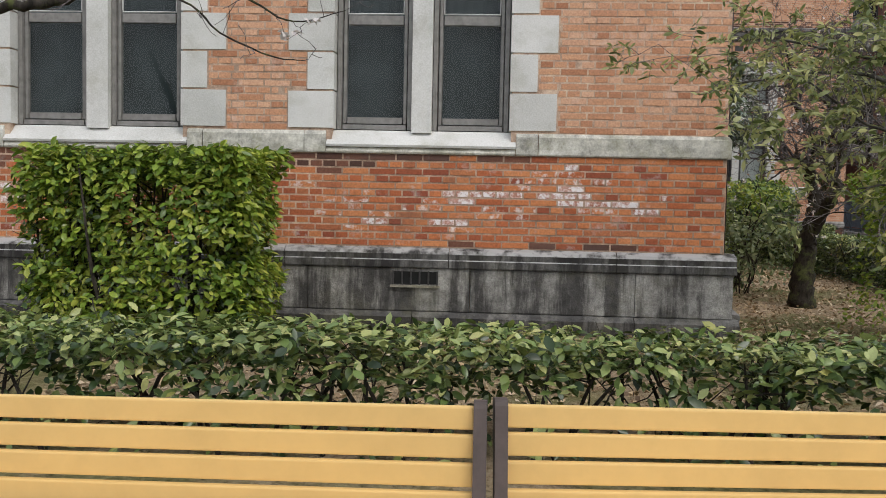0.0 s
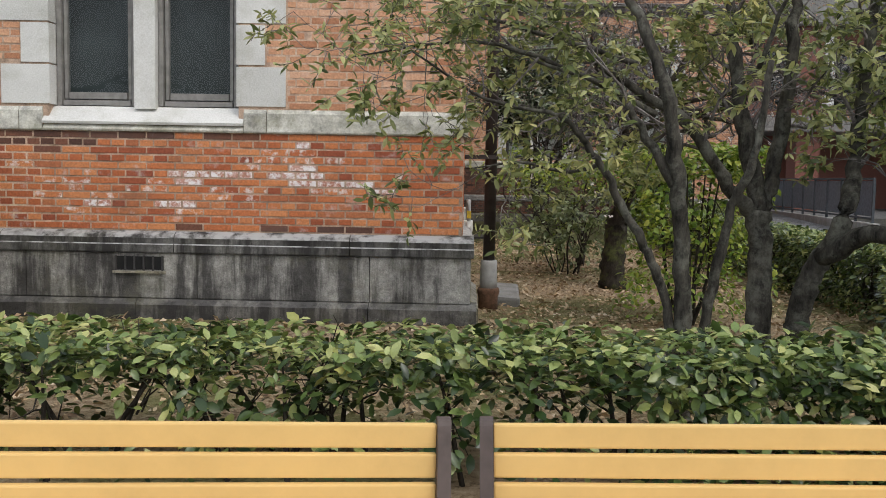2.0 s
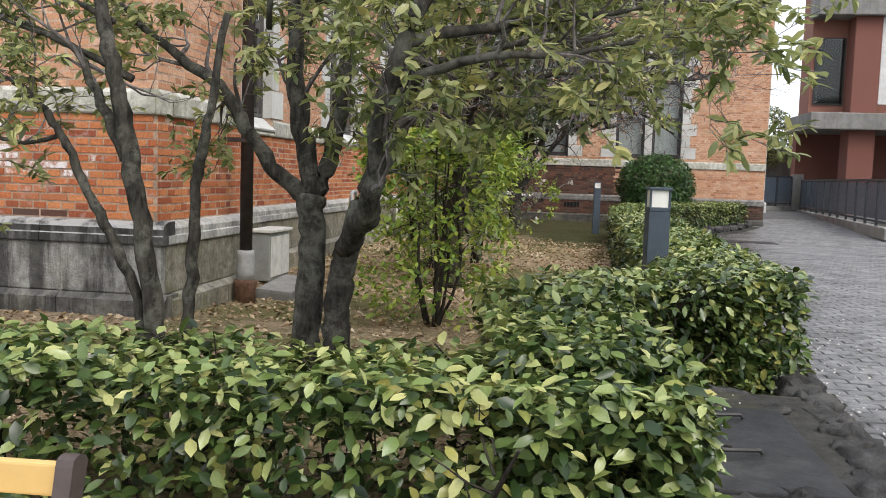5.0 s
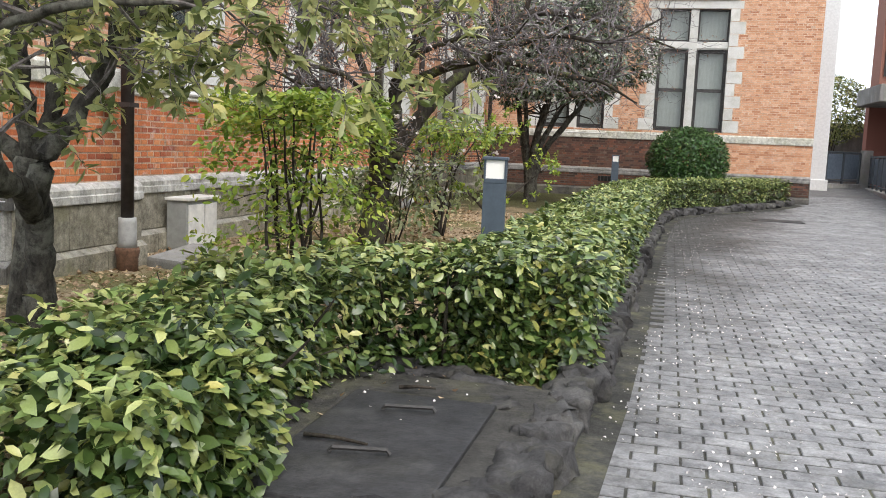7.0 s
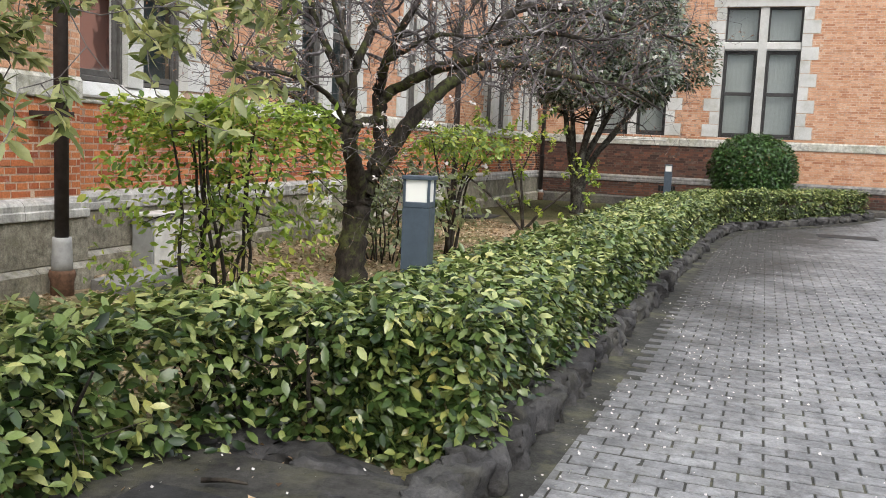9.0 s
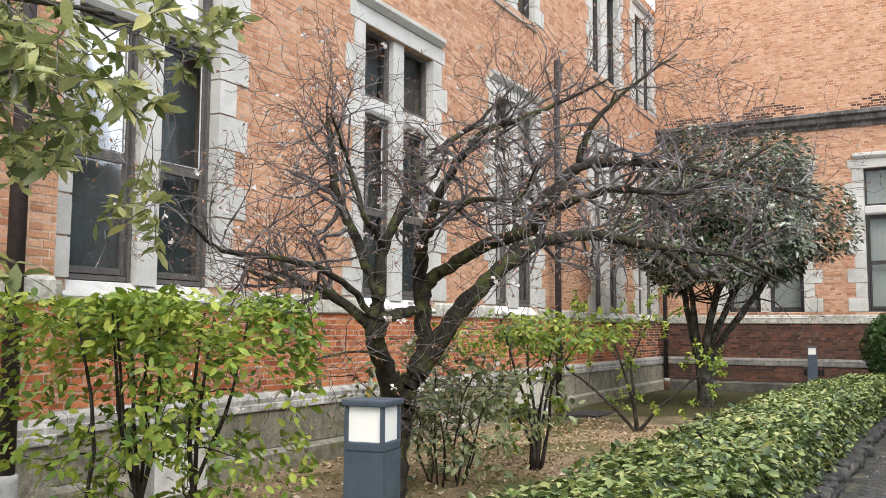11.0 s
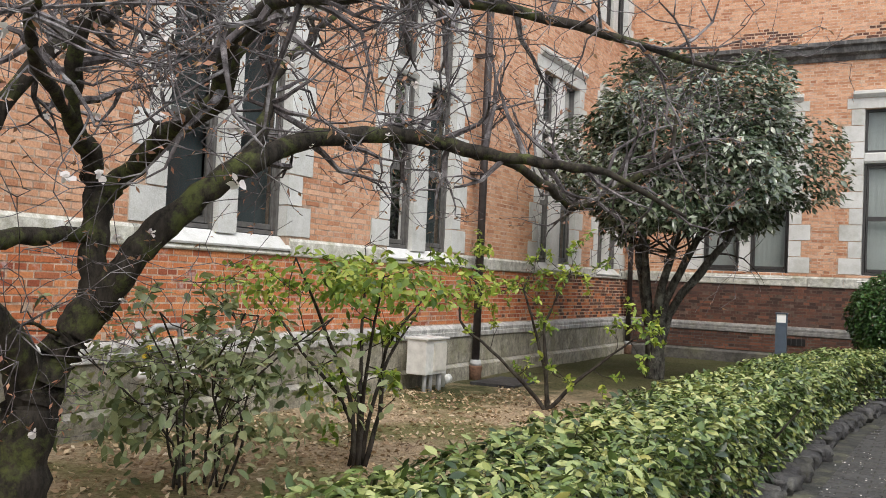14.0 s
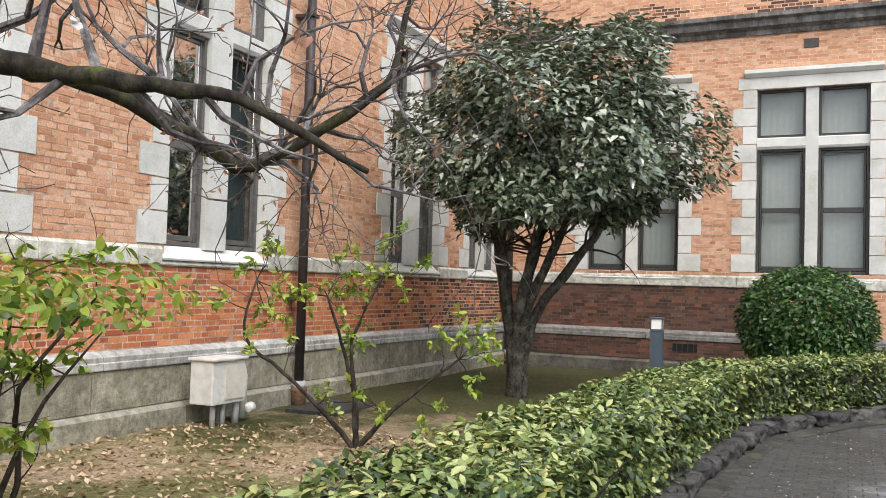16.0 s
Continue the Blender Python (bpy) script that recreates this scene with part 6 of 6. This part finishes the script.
def railing(label, a, b_, n):
    """A railing of panels between two points of the ground (x, y)."""
    ra = thing("railing", label, "railing", (*a, path_z(*a)), group="railings by the far path")
    ln = math.hypot(b_[0] - a[0], b_[1] - a[1])
    z = path_z((a[0] + b_[0]) / 2, (a[1] + b_[1]) / 2)
    m = pose(a[0], a[1], z, 0, 0, math.degrees(math.atan2(b_[1] - a[1], b_[0] - a[0])))
    def put(name, build, mat, lab=""):
        me = build.mesh(name, mat)
        me.transform(m)
        part(name, me, mat, ra, lab)
    put("kerb_base", Build().soft_box(-0.2, ln + 0.2, -0.12, 0.12, -0.1, 0.16, 0.02), M_CONCRETE, "low concrete base")
    put("rail", Build().soft_box(0, ln, -0.03, 0.03, 1.18, 1.24, 0.01), M_RAIL)
    put("rail", Build().soft_box(0, ln, -0.025, 0.025, 0.24, 0.29, 0.01), M_RAIL)
    for k in range(n + 1):
        put("post", Build().box(k * ln / n - 0.03, k * ln / n + 0.03, -0.03, 0.03, 0.14, 1.19), M_RAIL)
    for k in range(n):
        put("infill", Build().box(k * ln / n + 0.06, (k + 1) * ln / n - 0.06, -0.006, 0.006, 0.32, 1.16), M_SMOKED, "smoked panel")


railing("dark metal railing with smoked panels beside the far path", (13.35, 34.6), (12.05, 21.6), 11)
railing("short dark railing closing the far path", (11.2, 33.2), (13.02, 34.7), 3)
solid("far_wall", Build().soft_box(9.5, 15, 40, 40.3, 0, 3.0, 0.02), M_CONCRETE, "plain grey boundary wall", "wall")
mound("bush", "loose green bush over the far wall", 12.5, 39.0, 2.2, 4.8, 1.6, 3500, 0.16, M_TREELEAF, 0.8)
# ---- pieces: pavers ----
PW, PH = 0.192, 0.102
near, rest = [], []
for r in range(int(24.5 / PH)):
    y = 4.3 + r * PH
    x = kerb_x(max(y, 4.55)) + 0.2
    x = math.floor(x / PW) * PW + (PW / 2 if r % 2 else 0)
    while x < 14.0:
        if x > kerb_x(max(y, 4.55)) + 0.03:
            if 5.9 < y < 7.6 and 6.6 < x < 8.9:
                near.append((x, y))
            elif x < (13.0 if y < 24 else 13.6):
                rest.append((x, y))
        x += PW
pq = Build()
pq.add([(x * s, y * s2, z) for z, s, s2 in ((-0.02, 1, 1), (0.002, 1, 1), (0.005, 0.97, 0.94)) for x, y in ((-0.0905, -0.0445), (0.0905, -0.0445), (0.0905, 0.0445), (-0.0905, 0.0445)) for s, s2 in ((s, s2),)],
       [(8, 9, 10, 11), *[(4 * k + i, 4 * k + (i + 1) % 4, 4 * k + 4 + (i + 1) % 4, 4 * k + 4 + i) for k in (0, 1) for i in range(4)]])
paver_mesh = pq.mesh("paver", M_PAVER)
for x, y in near[:300]:
    ob = new("paver", paver_mesh)
    ob.parent = pavement
    ob.matrix_basis = pose(x + PW / 2, y, path_z(x, y) + rng.normal(0, 0.0012), rng.normal(0, 0.5), rng.normal(0, 0.4), rng.normal(0, 0.3))
rest += near[300:]
a = np.array(rest)
zz = np.array([path_z(x, y) for x, y in rest]) + rng.normal(0, 0.0012, len(a))
base = np.array([v.co[:] for v in paver_mesh.vertices])
tilt = rng.normal(0, 0.008, (len(a), 1))
pv = base[None] + np.c_[a[:, 0] + PW / 2, a[:, 1], zz][:, None, :]
pv[:, :, 2] += base[None, :, 0] * tilt
quad = np.array([i for f in paver_mesh.polygons for i in f.vertices])
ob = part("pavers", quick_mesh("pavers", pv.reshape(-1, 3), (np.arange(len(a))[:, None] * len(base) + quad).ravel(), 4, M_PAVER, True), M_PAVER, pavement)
tagged(ob, "grey concrete paving blocks", kind="stuff")

# ---- pieces: bricks ----
# stretches of salt-whitened bricks (from, to, height)
SALT = [(1.06, 1.17, 1.727, 0.8), (0.95, 1.21, 1.672, 0.6), (0.95, 1.22, 1.614, 0.6), (0.99, 1.22, 1.552, 1), (0.94, 1.25, 1.498, 1), (1.23, 1.65, 1.439, 0.9), (1.05, 1.25, 1.45, 0.8), (1.66, 1.83, 1.383, 0.9), (1.27, 1.5, 1.379, 0.4), (1.85, 1.96, 1.497, 0.5), (1.29, 1.44, 1.647, 0.4), (0.72, 0.85, 1.644, 0.5), (0.49, 0.71, 1.497, 0.75), (0.54, 0.81, 1.373, 0.35), (0.19, 0.36, 1.495, 0.7), (0.19, 0.31, 1.436, 1)]
SALT += [(0.08, 0.33, 1.313, 1), (0.33, 0.52, 1.318, 0.5), (0.15, 0.26, 1.254, 0.6), (-0.49, -0.3, 1.313, 1), (-0.86, -0.59, 1.461, 0.5), (-1.05, -0.97, 1.555, 0.4), (-0.12, 0.05, 1.43, 0.35), (-3.54, -3.37, 1.543, 0.8), (-3.54, -3.37, 1.469, 0.7), (-3.54, -3.35, 1.39, 0.7), (-0.53, -0.42, 1.498, 0.3)]


def front_kind(r):
    u, z = (r[0] + r[1]) / 2, (r[2] + r[3]) / 2
    for a, b, c, much in SALT:
        if a - 0.03 < u < b + 0.03 and abs(z - c) < 0.03:
            return M_BRICK_WHITE if much > 0.65 else M_BRICK_FLECK
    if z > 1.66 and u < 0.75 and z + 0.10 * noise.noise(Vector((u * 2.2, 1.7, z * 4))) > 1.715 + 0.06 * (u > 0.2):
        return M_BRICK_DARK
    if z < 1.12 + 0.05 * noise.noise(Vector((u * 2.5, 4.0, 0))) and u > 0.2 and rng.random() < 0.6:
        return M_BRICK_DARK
    return M_BRICK_FLECK if -1.0 < u < 1.0 and 1.2 < z < 1.65 and rng.random() < 0.12 else M_BRICK


def wall_bricks(wall, place, rows, kind, singles=None, proud=0.0025):
    groups = {}
    shared = {}
    for r in rows:
        mat = kind(r)
        if singles and singles(r) and singles.left > 0:
            singles.left -= 1
            w = r[1] - r[0]
            size = round(w / 0.01) * 0.01
            key = (size, mat.name, rng.integers(0, 3))
            if key not in shared:
                shared[key] = brick_mesh("brick", [(-w / 2, w / 2, -(r[3] - r[2]) / 2, (r[3] - r[2]) / 2)], lambda u, o, z: (u, -o, z), mat, proud + 0.002)
            ob = new("brick", shared[key])
            ob.parent = wall
            ob.matrix_basis = Matrix.Translation(place((r[0] + r[1]) / 2, 0, (r[2] + r[3]) / 2))
        else:
            groups.setdefault(mat.name, (mat, []))[1].append(r)
    for mat, some in groups.values():
        tagged(part("bricks", brick_mesh("bricks", some, place, mat, proud), mat, wall), "red facing bricks in lime mortar", kind="stuff")


class Near:
    left = 300

    def __call__(self, r):
        return r[0] > -0.95 and r[3] < 1.87


low_f = lay_bricks(-8.0, 2.345, PLINTH_TOP, BELT_LOW, [])
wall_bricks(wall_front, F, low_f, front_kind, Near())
up_f = lay_bricks(-8.0, 2.345, BELT_TOP, WALL_TOP, f_open)
wall_bricks(wall_front, F, up_f, lambda r: M_BRICK_UP)
wall_bricks(wall_return, R, lay_bricks(7.0, 8.55, PLINTH_TOP, BELT_LOW, []), lambda r: M_BRICK)
wall_bricks(wall_return, R, lay_bricks(7.0, 8.55, BELT_TOP, WALL_TOP, []), lambda r: M_BRICK_UP)
# share of dark bricks grows towards the inner corner
wall_bricks(wall_wing, E_, lay_bricks(8.55, 25.0, PLINTH_TOP, BELT_LOW, []), lambda r: M_BRICK_DARK if r[0] > 18.5 and rng.random() < (r[0] - 18.5) / 9 else M_BRICK)
wall_bricks(wall_wing, E_, lay_bricks(8.55, 25.0, BELT_TOP, 9.2, e_open), lambda r: M_BRICK_UP)
# low bricks near the corner carry its shade in their colour
wall_bricks(wall_end, END, lay_bricks(1.95, 10.1, PLINTH_TOP, 1.83, [], 0.002), lambda r: (M_BRICK_SHADE if rng.random() < 0.65 else M_BRICK_DARK) if r[0] < 6.15 + 0.25 * rng.random() else M_BRICK_UP)
# dark sheet behind the bricks so that the joints look shaded too
part("mortar_bed", Build().box(2.0, 6.3, EY - 0.0012, EY + 0.02, PLINTH_TOP, 1.83), M_SHADEMORTAR, wall_end, "shade-darkened mortar")
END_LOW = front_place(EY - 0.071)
wall_bricks(wall_end, END_LOW, lay_bricks(2.05, 10.09, 0.585, 0.915, [], 0.003), lambda r: M_BRICK_SHADE if rng.random() < 0.7 else M_BRICK_DARK)
wall_bricks(wall_end, END, lay_bricks(1.95, 10.1, 2.02, 6.0, n_open), lambda r: M_BRICK_UP)
g_rows = [r for r in lay_bricks(1.95, 10.1, 6.36, 9.85, []) if r[3] < 9.86 - 0.561 * max(0.0, r[1] - 6.0)]
wall_bricks(wall_end, END, g_rows, lambda r: M_BRICK_DARK if r[2] < 6.52 + 0.45 * noise.noise(Vector((r[0] * 0.8, 0.0, 3.0))) and rng.random() < 0.6 else M_BRICK_UP)
